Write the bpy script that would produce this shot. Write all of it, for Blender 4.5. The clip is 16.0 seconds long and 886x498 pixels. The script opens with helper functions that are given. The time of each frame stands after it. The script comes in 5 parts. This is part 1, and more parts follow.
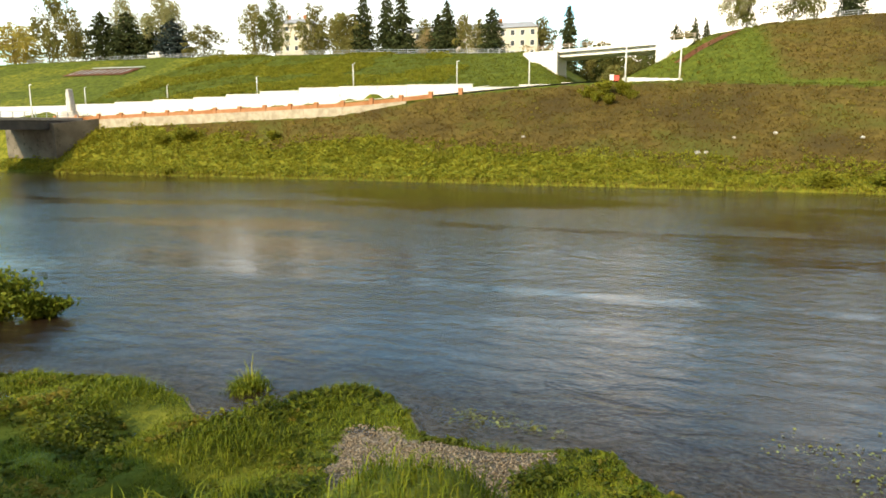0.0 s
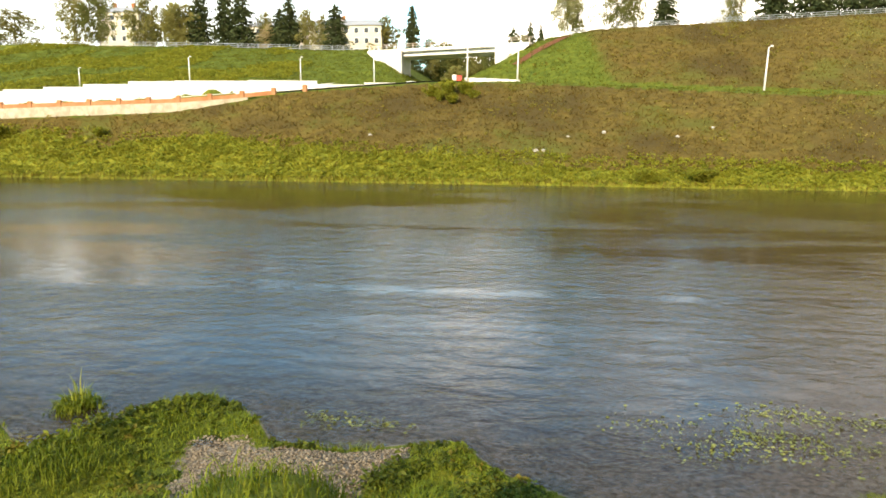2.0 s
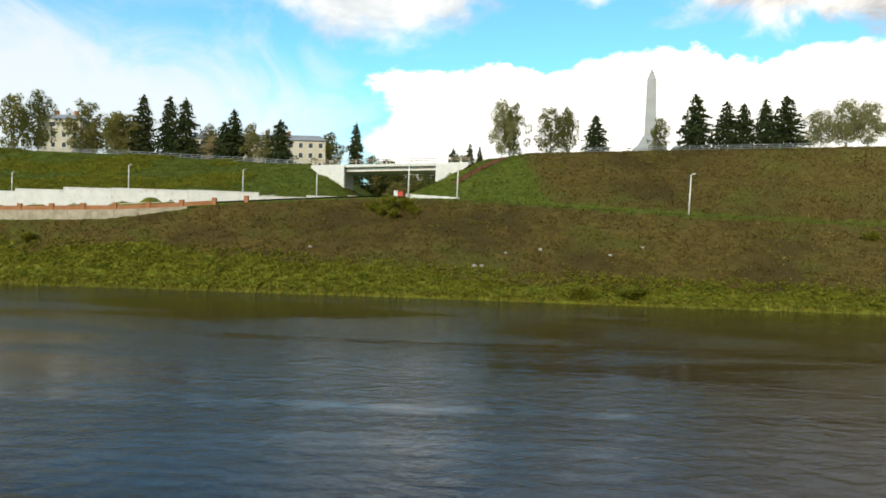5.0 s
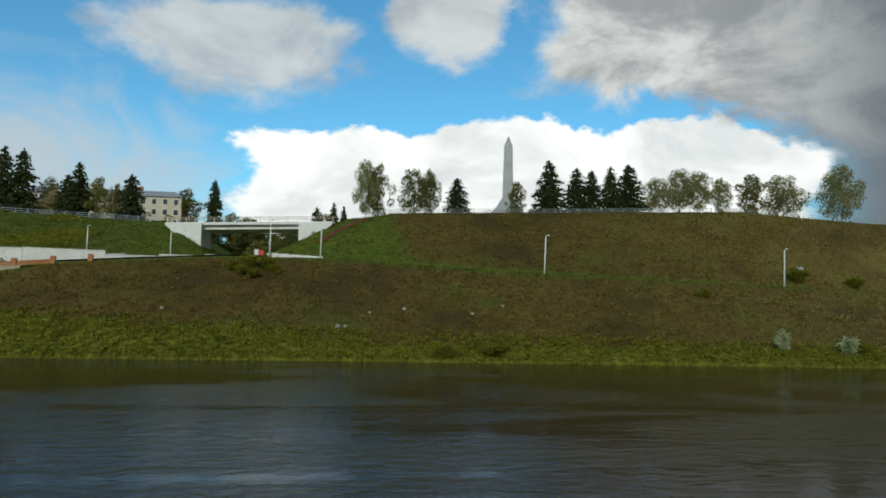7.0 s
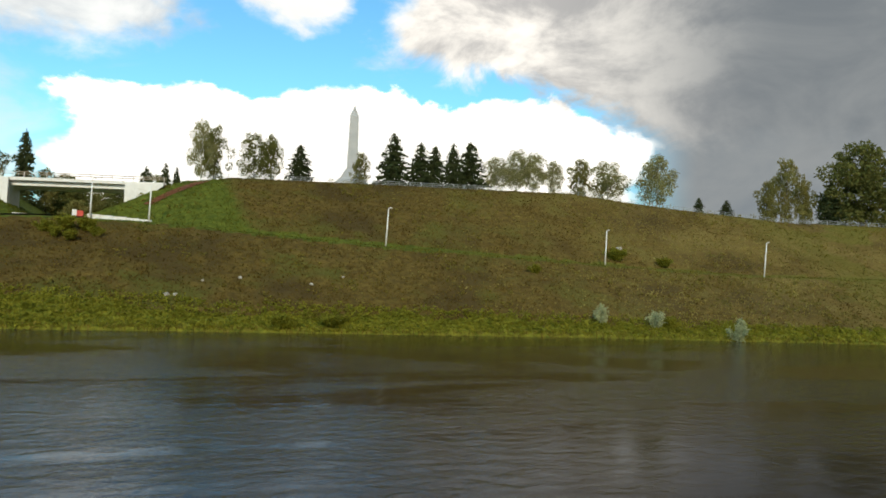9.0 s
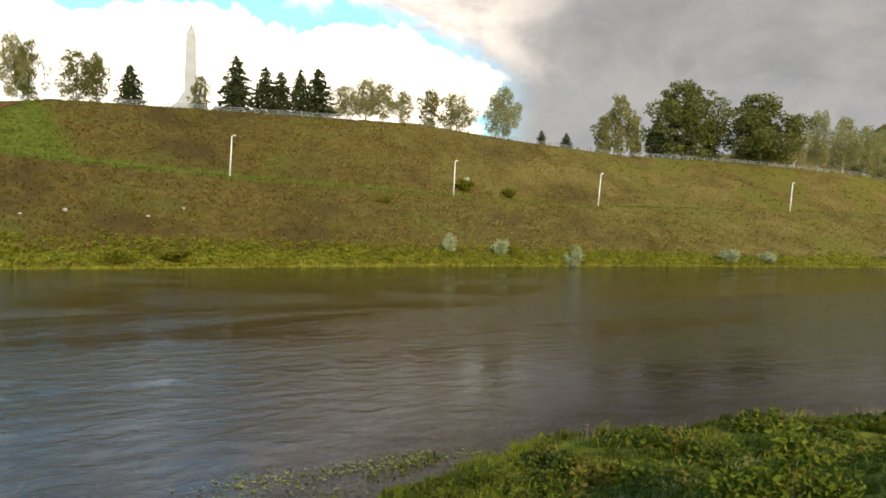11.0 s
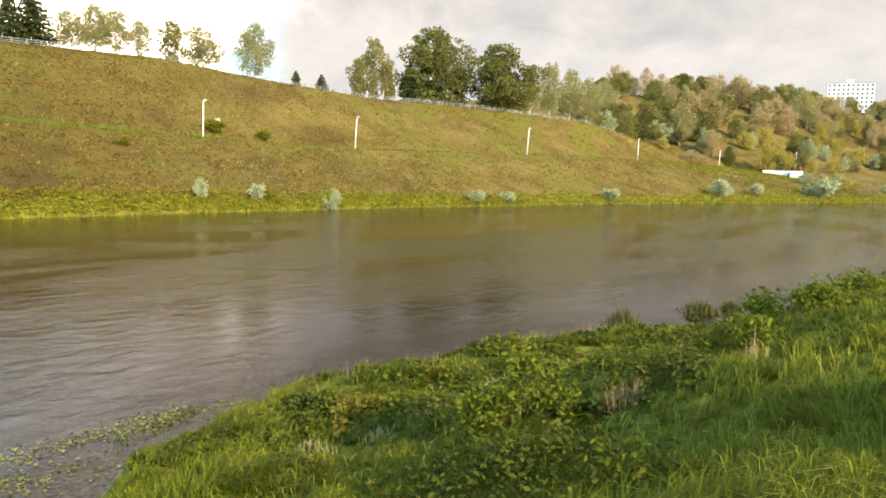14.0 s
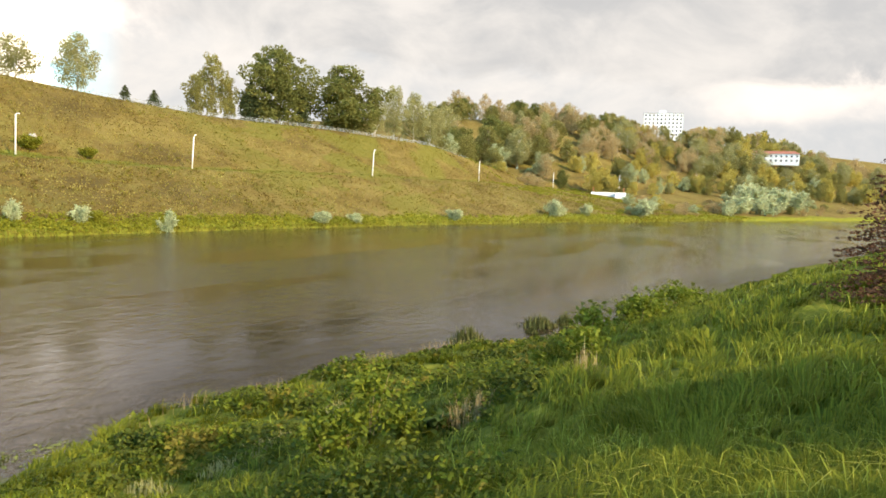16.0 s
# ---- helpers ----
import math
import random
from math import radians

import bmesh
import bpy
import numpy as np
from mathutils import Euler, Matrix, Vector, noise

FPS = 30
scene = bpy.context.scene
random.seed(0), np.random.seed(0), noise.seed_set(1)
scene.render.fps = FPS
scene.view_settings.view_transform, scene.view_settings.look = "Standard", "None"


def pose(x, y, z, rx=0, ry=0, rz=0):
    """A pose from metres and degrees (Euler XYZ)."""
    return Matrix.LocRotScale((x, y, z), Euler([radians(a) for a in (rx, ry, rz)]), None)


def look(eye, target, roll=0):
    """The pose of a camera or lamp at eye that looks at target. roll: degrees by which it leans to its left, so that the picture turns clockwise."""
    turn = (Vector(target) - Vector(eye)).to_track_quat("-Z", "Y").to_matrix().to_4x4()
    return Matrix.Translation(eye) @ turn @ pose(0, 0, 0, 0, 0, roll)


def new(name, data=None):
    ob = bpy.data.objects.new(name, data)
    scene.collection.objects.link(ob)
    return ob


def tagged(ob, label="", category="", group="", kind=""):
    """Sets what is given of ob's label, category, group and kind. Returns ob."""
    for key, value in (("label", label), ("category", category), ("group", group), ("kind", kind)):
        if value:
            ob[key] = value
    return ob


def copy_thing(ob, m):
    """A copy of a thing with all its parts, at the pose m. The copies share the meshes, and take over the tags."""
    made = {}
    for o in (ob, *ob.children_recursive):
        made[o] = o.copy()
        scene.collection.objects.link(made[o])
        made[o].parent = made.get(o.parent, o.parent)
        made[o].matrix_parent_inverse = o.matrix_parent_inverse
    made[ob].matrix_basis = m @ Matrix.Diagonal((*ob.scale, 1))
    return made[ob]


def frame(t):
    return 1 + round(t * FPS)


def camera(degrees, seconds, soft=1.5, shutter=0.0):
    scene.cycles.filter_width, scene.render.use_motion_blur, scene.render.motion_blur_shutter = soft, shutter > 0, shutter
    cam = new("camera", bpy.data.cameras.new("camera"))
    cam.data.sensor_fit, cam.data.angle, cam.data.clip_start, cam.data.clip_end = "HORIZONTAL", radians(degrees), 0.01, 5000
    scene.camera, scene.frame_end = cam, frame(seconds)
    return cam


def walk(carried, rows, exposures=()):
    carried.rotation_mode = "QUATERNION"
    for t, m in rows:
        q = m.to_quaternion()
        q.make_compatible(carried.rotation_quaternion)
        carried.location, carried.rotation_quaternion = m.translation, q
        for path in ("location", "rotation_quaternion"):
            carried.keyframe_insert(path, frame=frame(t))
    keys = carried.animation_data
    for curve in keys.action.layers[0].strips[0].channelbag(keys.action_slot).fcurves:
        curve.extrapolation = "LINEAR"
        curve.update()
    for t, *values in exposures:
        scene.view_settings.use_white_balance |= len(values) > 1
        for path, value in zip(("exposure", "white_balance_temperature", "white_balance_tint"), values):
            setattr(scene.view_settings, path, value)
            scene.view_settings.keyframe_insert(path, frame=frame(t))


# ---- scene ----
cam = camera(64.5, 16.0, soft=1.7)
PIVOT, EYE = 0.45, 8.5   # arm's length round which the camera swings; eye above the water
ROWS = [
    (0.0, -21.05, -9.93, -0.42), (0.5, -18.15, -10.72, -0.50), (1.0, -14.53, -11.04, -0.30), (1.5, -11.25, -10.92, -0.23),
    (2.0, -8.72, -10.13, 0.02), (2.5, -7.45, -8.63, 0.05), (3.0, -7.43, -6.77, 0.42), (3.5, -7.02, -5.68, 0.61),
    (6.0, 0.68, 2.60, 1.53), (6.5, 3.92, 3.74, 1.20), (7.0, 7.03, 4.26, 1.05), (7.5, 9.57, 4.16, 1.46), (8.0, 13.50, 3.85, 2.03),
    (10.5, 28.50, -1.57, 1.91), (11.0, 32.21, -2.91, 1.95), (11.5, 34.89, -4.10, 1.93), (12.0, 37.62, -4.86, 1.89),
    (12.5, 41.13, -5.74, 1.96), (13.0, 44.32, -6.50, 1.62), (13.5, 47.78, -6.87, 1.95), (14.0, 51.80, -6.86, 1.83),
    (14.5, 55.46, -6.64, 2.15), (15.0, 58.45, -6.65, 2.43), (15.5, 61.37, -6.11, 2.05), (16.0, 64.20, -4.74, 2.02),
]


def eye_pose(yaw, pitch, roll):
    a = radians(yaw)
    return pose(PIVOT * math.sin(a), PIVOT * math.cos(a) - PIVOT, EYE, 90 + pitch, 0, -yaw) @ pose(0, 0, 0, 0, 0, roll)


EXPOSURES = [(0.0, 0.12, 8500, 15), (1.0, 0.36, 8500, 15), (2.0, 0.43, 8300, 15), (3.5, 0.32, 8000, 16), (5.0, -0.9, 7100, 10), (6.0, -1.58, 6400, 5), (7.0, -1.68, 6450, 5), (8.0, -1.60, 6500, 6), (9.3, -0.90, 7400, 11), (10.5, -0.80, 7900, 15), (11.0, -0.42, 8050, 16), (11.5, -0.20, 8200, 17), (12.5, 0.24, 8400, 18), (14.0, 0.52, 8500, 19), (16.0, 0.54, 8300, 17)]
walk(cam, [(t, eye_pose(*r)) for t, *r in ROWS], EXPOSURES)

# ---- sky and sun ----
SUN_FROM = Vector((-0.25, -0.97, 0.50)).normalized()
sun = new("sun", bpy.data.lights.new("sun", "SUN"))
sun.data.energy, sun.data.angle, sun.data.color = 5.0, radians(0.6), (1.0, 0.89, 0.70)
sun.matrix_world = look((0, 0, 0), -SUN_FROM)


class Nodes:
    """Short hand for a node tree."""

    def __init__(self, tree):
        self.tree = tree
        tree.nodes.clear()

    def add(self, kind, **inputs):
        n = self.tree.nodes.new(kind)
        for k, v in inputs.items():
            self.put(n, int(k[1:]) if k[0] == "i" and k[1:].isdigit() else k.replace("_", " "), v)
        return n

    def put(self, n, key, v):
        s = n.inputs[key]
        if isinstance(v, bpy.types.NodeSocket):
            self.tree.links.new(v, s)
        else:
            s.default_value = v

    def math(self, op, a, b=0.0, c=0.0, clamp=False):
        n = self.add("ShaderNodeMath", i0=a, i1=b, i2=c)
        n.operation, n.use_clamp = op, clamp
        return n.outputs[0]

    def step(self, v, lo, hi):
        n = self.add("ShaderNodeMapRange", Value=v, From_Min=lo, From_Max=hi)
        n.interpolation_type = "SMOOTHSTEP"
        return n.outputs[0]

    def mix(self, f, a, b):
        n = self.tree.nodes.new("ShaderNodeMix")
        n.data_type = "RGBA"
        for i, v in ((0, f), (6, a), (7, b)):
            if isinstance(v, bpy.types.NodeSocket):
                self.tree.links.new(v, n.inputs[i])
            else:
                n.inputs[i].default_value = v if i == 0 else (*v, 1.0)[:4]
        return n.outputs[2]

    def noise(self, vec, scale, detail=4.0, rough=0.55, warp=0.0):
        n = self.add("ShaderNodeTexNoise", Scale=scale, Detail=detail, Roughness=rough, Distortion=warp)
        if vec is not None:
            self.put(n, "Vector", vec)
        return n.outputs[0]


world = bpy.data.worlds.new("world")
scene.world = world
world.use_nodes = True
w = Nodes(world.node_tree)
sky = w.add("ShaderNodeTexSky")
sky.sky_type, sky.sun_disc = "NISHITA", False
sky.sun_elevation = math.asin(SUN_FROM.z)
sky.sun_rotation = math.atan2(SUN_FROM.x, SUN_FROM.y)
sky.air_density, sky.dust_density, sky.ozone_density = 1.0, 0.6, 2.0
way = w.add("ShaderNodeTexCoord").outputs["Generated"]
sep = w.add("ShaderNodeSeparateXYZ", Vector=way)
sx, sy, sz = sep.outputs
az = w.math("MULTIPLY", w.math("ARCTAN2", sx, sy), 57.2958)
el = w.math("MULTIPLY", w.math("ARCSINE", sz), 57.2958)
stretch = w.add("ShaderNodeMapping", Vector=way, Scale=(1.0, 1.0, 1.7)).outputs[0]
billow = w.math("SUBTRACT", w.noise(stretch, 7.5, 9.0, 0.58, 0.2), 0.5)
wisp = w.math("SUBTRACT", w.noise(stretch, 5.0, 8.0, 0.62, 1.2), 0.5)
tone = w.noise(stretch, 5.5, 7.0, 0.6, 0.4)


def cloud(a0, e0, wa, we, ragged, soft, rough=None):
    """Cover of a cloud round a bearing and a height, degrees, with a ragged edge."""
    da = w.math("DIVIDE", w.math("SUBTRACT", az, a0), wa)
    de = w.math("DIVIDE", w.math("SUBTRACT", el, e0), we)
    far_off = w.math("SQRT", w.math("ADD", w.math("MULTIPLY", da, da), w.math("MULTIPLY", de, de)))
    inside = w.math("ADD", w.math("SUBTRACT", 1.0, far_off), w.math("MULTIPLY", billow if rough is None else rough, ragged))
    return w.step(inside, -soft, soft)


# open sky with scattered cloud and a bank of cumulus on the horizon all round
lift = w.math("ADD", w.math("MAXIMUM", sz, 0.0), 0.16)
flat = w.add("ShaderNodeCombineXYZ", X=w.math("DIVIDE", sx, lift), Y=w.math("DIVIDE", sy, lift), Z=0.37).outputs[0]
elsewhere = w.math("MAXIMUM", w.step(el, 23.0, 32.0), w.step(w.math("ABSOLUTE", w.math("SUBTRACT", az, 20.0)), 80.0, 95.0))
high = w.math("MULTIPLY", w.math("MULTIPLY", w.step(w.noise(flat, 1.15, 7.0, 0.55, 0.3), 0.57, 0.70), 0.92), elsewhere)
blue = w.add("ShaderNodeVectorMath", i0=sky.outputs[0], i1=(0.20, 0.40, 0.45))
blue.operation = "MULTIPLY"
bright = w.mix(w.step(tone, 0.32, 0.68), (1.30, 1.34, 1.40), (2.3, 2.3, 2.25))
air = w.mix(high, blue.outputs[0], bright)
ring = w.math("ADD", 9.0, w.math("MULTIPLY", billow, 10.0))
air = w.mix(w.math("MULTIPLY", w.step(w.math("SUBTRACT", ring, el), -0.6, 1.0), elsewhere), air, (1.9, 1.93, 1.98))
# thin cloud upstream, torn puffs over the underpass, the white cumulus bank behind the obelisk
air = w.mix(w.math("MULTIPLY", cloud(-31, 6, 21, 8.5, 1.6, 0.45, wisp), 0.85), air, (1.75, 1.85, 1.95))
air = w.mix(w.math("MULTIPLY", cloud(-9.5, 19.3, 8.6, 3.5, 1.9, 0.26), 0.85), air, bright)
air = w.mix(w.math("MULTIPLY", cloud(7, 22.3, 4.6, 3.7, 1.8, 0.22), 0.9), air, bright)
air = w.mix(w.step(az, 30.0, 40.0), air, w.mix(w.step(tone, 0.3, 0.7), (0.42, 0.51, 0.61), (0.60, 0.67, 0.74)))
off = w.math("SUBTRACT", az, 12.0)
top = w.math("SUBTRACT", w.math("ADD", 14.4, w.math("MULTIPLY", billow, 7.0)), w.math("MULTIPLY", w.math("MULTIPLY", off, off), 0.0042))
bank = w.step(w.math("SUBTRACT", top, el), -0.25, 0.35)
rim = w.math("ABSOLUTE", w.math("ADD", w.math("SUBTRACT", az, 12.7), w.math("MULTIPLY", billow, 14.0)))
bank = w.math("MULTIPLY", bank, w.math("SUBTRACT", 1.0, w.step(rim, 21.6, 23.4)))
air = w.mix(bank, air, w.mix(w.step(tone, 0.28, 0.58), (2.3, 2.35, 2.42), (3.4, 3.4, 3.35)))
air = w.mix(w.math("MULTIPLY", cloud(89.5, 7.6, 5.0, 2.0, 2.0, 0.5), 0.8), air, (0.80, 0.84, 0.88))
air = w.mix(w.math("MULTIPLY", cloud(98, 8.4, 5.0, 2.2, 2.0, 0.5), 0.8), air, (0.80, 0.84, 0.88))
# grey overcast coming in from downstream
base = w.math("SUBTRACT", 17.0, w.math("ADD", w.math("MULTIPLY", w.step(az, 14, 46), 6.2), w.math("MULTIPLY", w.step(az, 45, 66), 2.0)))
deck = w.math("ADD", w.math("SUBTRACT", el, base), w.math("MULTIPLY", wisp, 9.0))
deck = w.math("MULTIPLY", w.step(deck, -0.8, 1.4), w.step(w.math("ADD", az, w.math("MULTIPLY", billow, 16.0)), 12.5, 17.0))
deck = w.math("MULTIPLY", deck, w.math("SUBTRACT", 1.0, w.math("MULTIPLY", elsewhere, 0.7)))
dull = w.mix(w.step(tone, 0.3, 0.7), (0.38, 0.45, 0.53), (0.56, 0.63, 0.70))
dull = w.mix(w.step(az, 24, 46), w.mix(w.step(tone, 0.36, 0.62), (1.05, 1.08, 1.14), (2.3, 2.3, 2.28)), dull)
air = w.mix(deck, air, dull)
back = w.add("ShaderNodeBackground", Color=air, Strength=1.0)
w.tree.links.new(back.outputs[0], w.add("ShaderNodeOutputWorld").inputs[0])


# ---- materials ----
def material(name, a, b, scale=3.0, fine=30.0, bump=0.3, rough=0.85, depth=0.02, metal=0.0, island=0.0, spot=None, trans=0.0, piece=0.0):
    """Two colours mixed by coarse and fine noise, with fine relief. island: change of tone from leaf to leaf; piece: from object to object."""
    m = bpy.data.materials.new(name)
    m.use_nodes = True
    n = Nodes(m.node_tree)
    pos = n.add("ShaderNodeTexCoord").outputs["Object"]
    big, small = n.noise(pos, scale), n.noise(pos, fine, 3.0)
    f = n.math("ADD", n.math("MULTIPLY", n.step(big, 0.3, 0.7), 0.65), n.math("MULTIPLY", small, 0.35))
    if island:
        f = n.math("ADD", n.math("MULTIPLY", f, 1 - island), n.math("MULTIPLY", n.add("ShaderNodeNewGeometry").outputs["Random Per Island"], island))
    if piece:
        f = n.math("ADD", n.math("MULTIPLY", f, 1 - piece), n.math("MULTIPLY", n.add("ShaderNodeObjectInfo").outputs["Random"], piece))
    col = n.mix(f, a, b)
    if spot:
        col = n.mix(n.step(n.noise(pos, scale * 2.3, 5.0, 0.65), 0.56, 0.68), col, spot)
    sh = n.add("ShaderNodeBsdfPrincipled", Base_Color=col, Roughness=rough, Metallic=metal, Specular_IOR_Level=0.12 if trans else 0.4)
    if bump:
        sh_b = n.add("ShaderNodeBump", Strength=bump, Distance=depth, Height=small)
        n.put(sh, "Normal", sh_b.outputs[0])
    out = sh.outputs[0]
    if trans:
        tr = n.add("ShaderNodeBsdfTranslucent", Color=col)
        out = n.add("ShaderNodeMixShader", Fac=trans, i1=out, i2=tr.outputs[0]).outputs[0]
    n.tree.links.new(out, n.add("ShaderNodeOutputMaterial").inputs[0])
    return m


M = {
    "white_paint": material("white_paint", (0.72, 0.71, 0.68), (0.84, 0.83, 0.80), 0.6, 12, 0.2, 0.7, spot=(0.6, 0.57, 0.5)),
    "white_stone": material("white_stone", (0.30, 0.25, 0.18), (0.56, 0.49, 0.38), 0.9, 6, 0.6, 0.9, 0.06),
    "orange_brick": material("orange_brick", (0.34, 0.13, 0.05), (0.46, 0.22, 0.11), 0.8, 9, 0.4, 0.9),
    "concrete": material("concrete", (0.30, 0.29, 0.27), (0.44, 0.43, 0.40), 0.5, 9, 0.3, 0.9, spot=(0.22, 0.2, 0.17)),
    # blotched concrete, darkened to brown so the colour holds the abutment's shade
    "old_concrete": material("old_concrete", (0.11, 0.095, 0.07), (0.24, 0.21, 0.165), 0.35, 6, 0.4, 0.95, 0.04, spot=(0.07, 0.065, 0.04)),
    "rail_brown": material("rail_brown", (0.30, 0.22, 0.15), (0.52, 0.42, 0.32), 0.5, 9, 0.1, 0.8),
    "granite": material("granite", (0.34, 0.35, 0.36), (0.46, 0.46, 0.46), 0.3, 20, 0.1, 0.6),
    "steel_grey": material("steel_grey", (0.34, 0.37, 0.40), (0.46, 0.48, 0.50), 1.0, 20, 0.05, 0.5, metal=0.2),
    "dark_steel": material("dark_steel", (0.05, 0.055, 0.06), (0.09, 0.09, 0.09), 0.7, 12, 0.1, 0.6),
    "lamp_glass": material("lamp_glass", (0.7, 0.7, 0.66), (0.8, 0.8, 0.78), 3, 20, 0, 0.3),
    "asphalt": material("asphalt", (0.045, 0.045, 0.046), (0.075, 0.073, 0.07), 0.3, 30, 0.4, 0.9),
    "plaster": material("plaster", (0.58, 0.52, 0.40), (0.68, 0.62, 0.50), 0.3, 6, 0.1, 0.9),
    "plaster_white": material("plaster_white", (0.68, 0.67, 0.64), (0.78, 0.77, 0.75), 0.2, 5, 0.1, 0.9),
    "roof_grey": material("roof_grey", (0.30, 0.30, 0.31), (0.42, 0.42, 0.42), 0.4, 6, 0.2, 0.6),
    "roof_red": material("roof_red", (0.30, 0.10, 0.06), (0.38, 0.15, 0.10), 0.4, 6, 0.2, 0.7),
    "window_dark": material("window_dark", (0.03, 0.035, 0.04), (0.08, 0.09, 0.10), 0.5, 4, 0, 0.15),
    "red_plastic": material("red_plastic", (0.55, 0.05, 0.03), (0.62, 0.08, 0.05), 1.0, 10, 0, 0.5),
    "flower_bed": material("flower_bed", (0.22, 0.07, 0.035), (0.34, 0.15, 0.08), 0.9, 8, 0.6, 0.95, 0.06),
    "stone_pale": material("stone_pale", (0.45, 0.42, 0.38), (0.66, 0.63, 0.58), 2.5, 14, 0.6, 0.9, 0.04),
    "stone_grey": material("stone_grey", (0.28, 0.26, 0.22), (0.50, 0.47, 0.42), 2.5, 14, 0.6, 0.9, 0.04),
    "pebble": material("pebble", (0.10, 0.076, 0.05), (0.31, 0.25, 0.175), 5, 40, 0.3, 0.85, 0.005, island=0.75),
    "bark": material("bark", (0.06, 0.045, 0.035), (0.14, 0.11, 0.08), 2.0, 14, 0.7, 0.95, 0.04),
    "birch_bark": material("birch_bark", (0.62, 0.60, 0.56), (0.76, 0.74, 0.70), 2.0, 9, 0.3, 0.8, spot=(0.07, 0.06, 0.05)),
    "spruce_needles": material("spruce_needles", (0.026, 0.042, 0.016), (0.085, 0.098, 0.036), 0.4, 3, 0, 0.8, island=0.6, trans=0.15),
    "blue_needles": material("blue_needles", (0.03, 0.05, 0.045), (0.075, 0.10, 0.10), 0.4, 3, 0, 0.8, island=0.6, trans=0.15),
    "brown_needles": material("brown_needles", (0.045, 0.026, 0.016), (0.23, 0.105, 0.06), 0.9, 5, 0, 0.85, island=0.6, trans=0.15),
    "dark_leaf": material("dark_leaf", (0.070, 0.086, 0.022), (0.26, 0.255, 0.075), 0.35, 2, 0, 0.75, island=0.55, trans=0.42, piece=0.2),
    "olive_leaf": material("olive_leaf", (0.12, 0.122, 0.035), (0.36, 0.32, 0.105), 0.35, 2, 0, 0.75, island=0.5, trans=0.42, piece=0.25),
    "birch_leaf": material("birch_leaf", (0.20, 0.20, 0.08), (0.45, 0.42, 0.19), 0.4, 2, 0, 0.75, island=0.55, trans=0.42, piece=0.2),
    "gold_leaf": material("gold_leaf", (0.28, 0.235, 0.05), (0.62, 0.51, 0.14), 0.4, 2, 0, 0.75, island=0.5, trans=0.42, piece=0.25),
    "rust_leaf": material("rust_leaf", (0.28, 0.21, 0.10), (0.60, 0.46, 0.24), 0.4, 2, 0, 0.8, island=0.55, trans=0.42, piece=0.25),
    "willow_leaf": material("willow_leaf", (0.27, 0.31, 0.15), (0.58, 0.60, 0.36), 0.5, 3, 0, 0.7, island=0.6, trans=0.42, piece=0.2),
    "weed_leaf": material("weed_leaf", (0.13, 0.15, 0.016), (0.38, 0.35, 0.045), 0.3, 2, 0, 0.7, island=0.45, trans=0.5),
    "dry_weed": material("dry_weed", (0.085, 0.058, 0.014), (0.24, 0.172, 0.044), 0.12, 1.5, 0, 0.9, island=0.45, trans=0.5),
    "straw_weed": material("straw_weed", (0.19, 0.155, 0.042), (0.48, 0.395, 0.13), 0.12, 1.5, 0, 0.9, island=0.45, trans=0.5),
    "olive_grass": material("olive_grass", (0.105, 0.102, 0.017), (0.25, 0.228, 0.042), 0.15, 1.5, 0, 0.85, island=0.45, trans=0.5),
    "slope_grass": material("slope_grass", (0.086, 0.100, 0.013), (0.205, 0.208, 0.032), 0.15, 1.5, 0, 0.85, island=0.45, trans=0.5),
    "grass_blade": material("grass_blade", (0.038, 0.070, 0.006), (0.27, 0.275, 0.028), 0.35, 3, 0, 0.55, island=0.6, trans=0.35),
    "tall_blade": material("tall_blade", (0.16, 0.22, 0.02), (0.44, 0.42, 0.07), 0.5, 3, 0, 0.5, island=0.7, trans=0.35),
    "shore_blade": material("shore_blade", (0.065, 0.11, 0.008), (0.25, 0.28, 0.03), 0.3, 3, 0, 0.6, island=0.5, trans=0.3),
    "herb_leaf": material("herb_leaf", (0.030, 0.055, 0.009), (0.135, 0.15, 0.022), 0.5, 3, 0, 0.6, island=0.5, trans=0.3),
    "fresh_leaf": material("fresh_leaf", (0.060, 0.10, 0.010), (0.22, 0.245, 0.03), 0.5, 3, 0, 0.6, island=0.5, trans=0.35),
    "slope_herb": material("slope_herb", (0.14, 0.122, 0.02), (0.36, 0.30, 0.065), 0.2, 2, 0, 0.8, island=0.5, trans=0.5),
    "straw": material("straw", (0.26, 0.18, 0.07), (0.45, 0.35, 0.18), 2.0, 10, 0, 0.8, island=0.5, trans=0.2),
    "reed": material("reed", (0.06, 0.075, 0.02), (0.17, 0.16, 0.055), 0.8, 6, 0, 0.7, island=0.5, trans=0.25),
    "big_leaf": material("big_leaf", (0.07, 0.13, 0.03), (0.17, 0.24, 0.06), 3.0, 20, 0.3, 0.6, island=0.4, trans=0.3),
    "float_weed": material("float_weed", (0.07, 0.10, 0.02), (0.22, 0.24, 0.07), 0.6, 6, 0.2, 0.6, island=0.5),
}


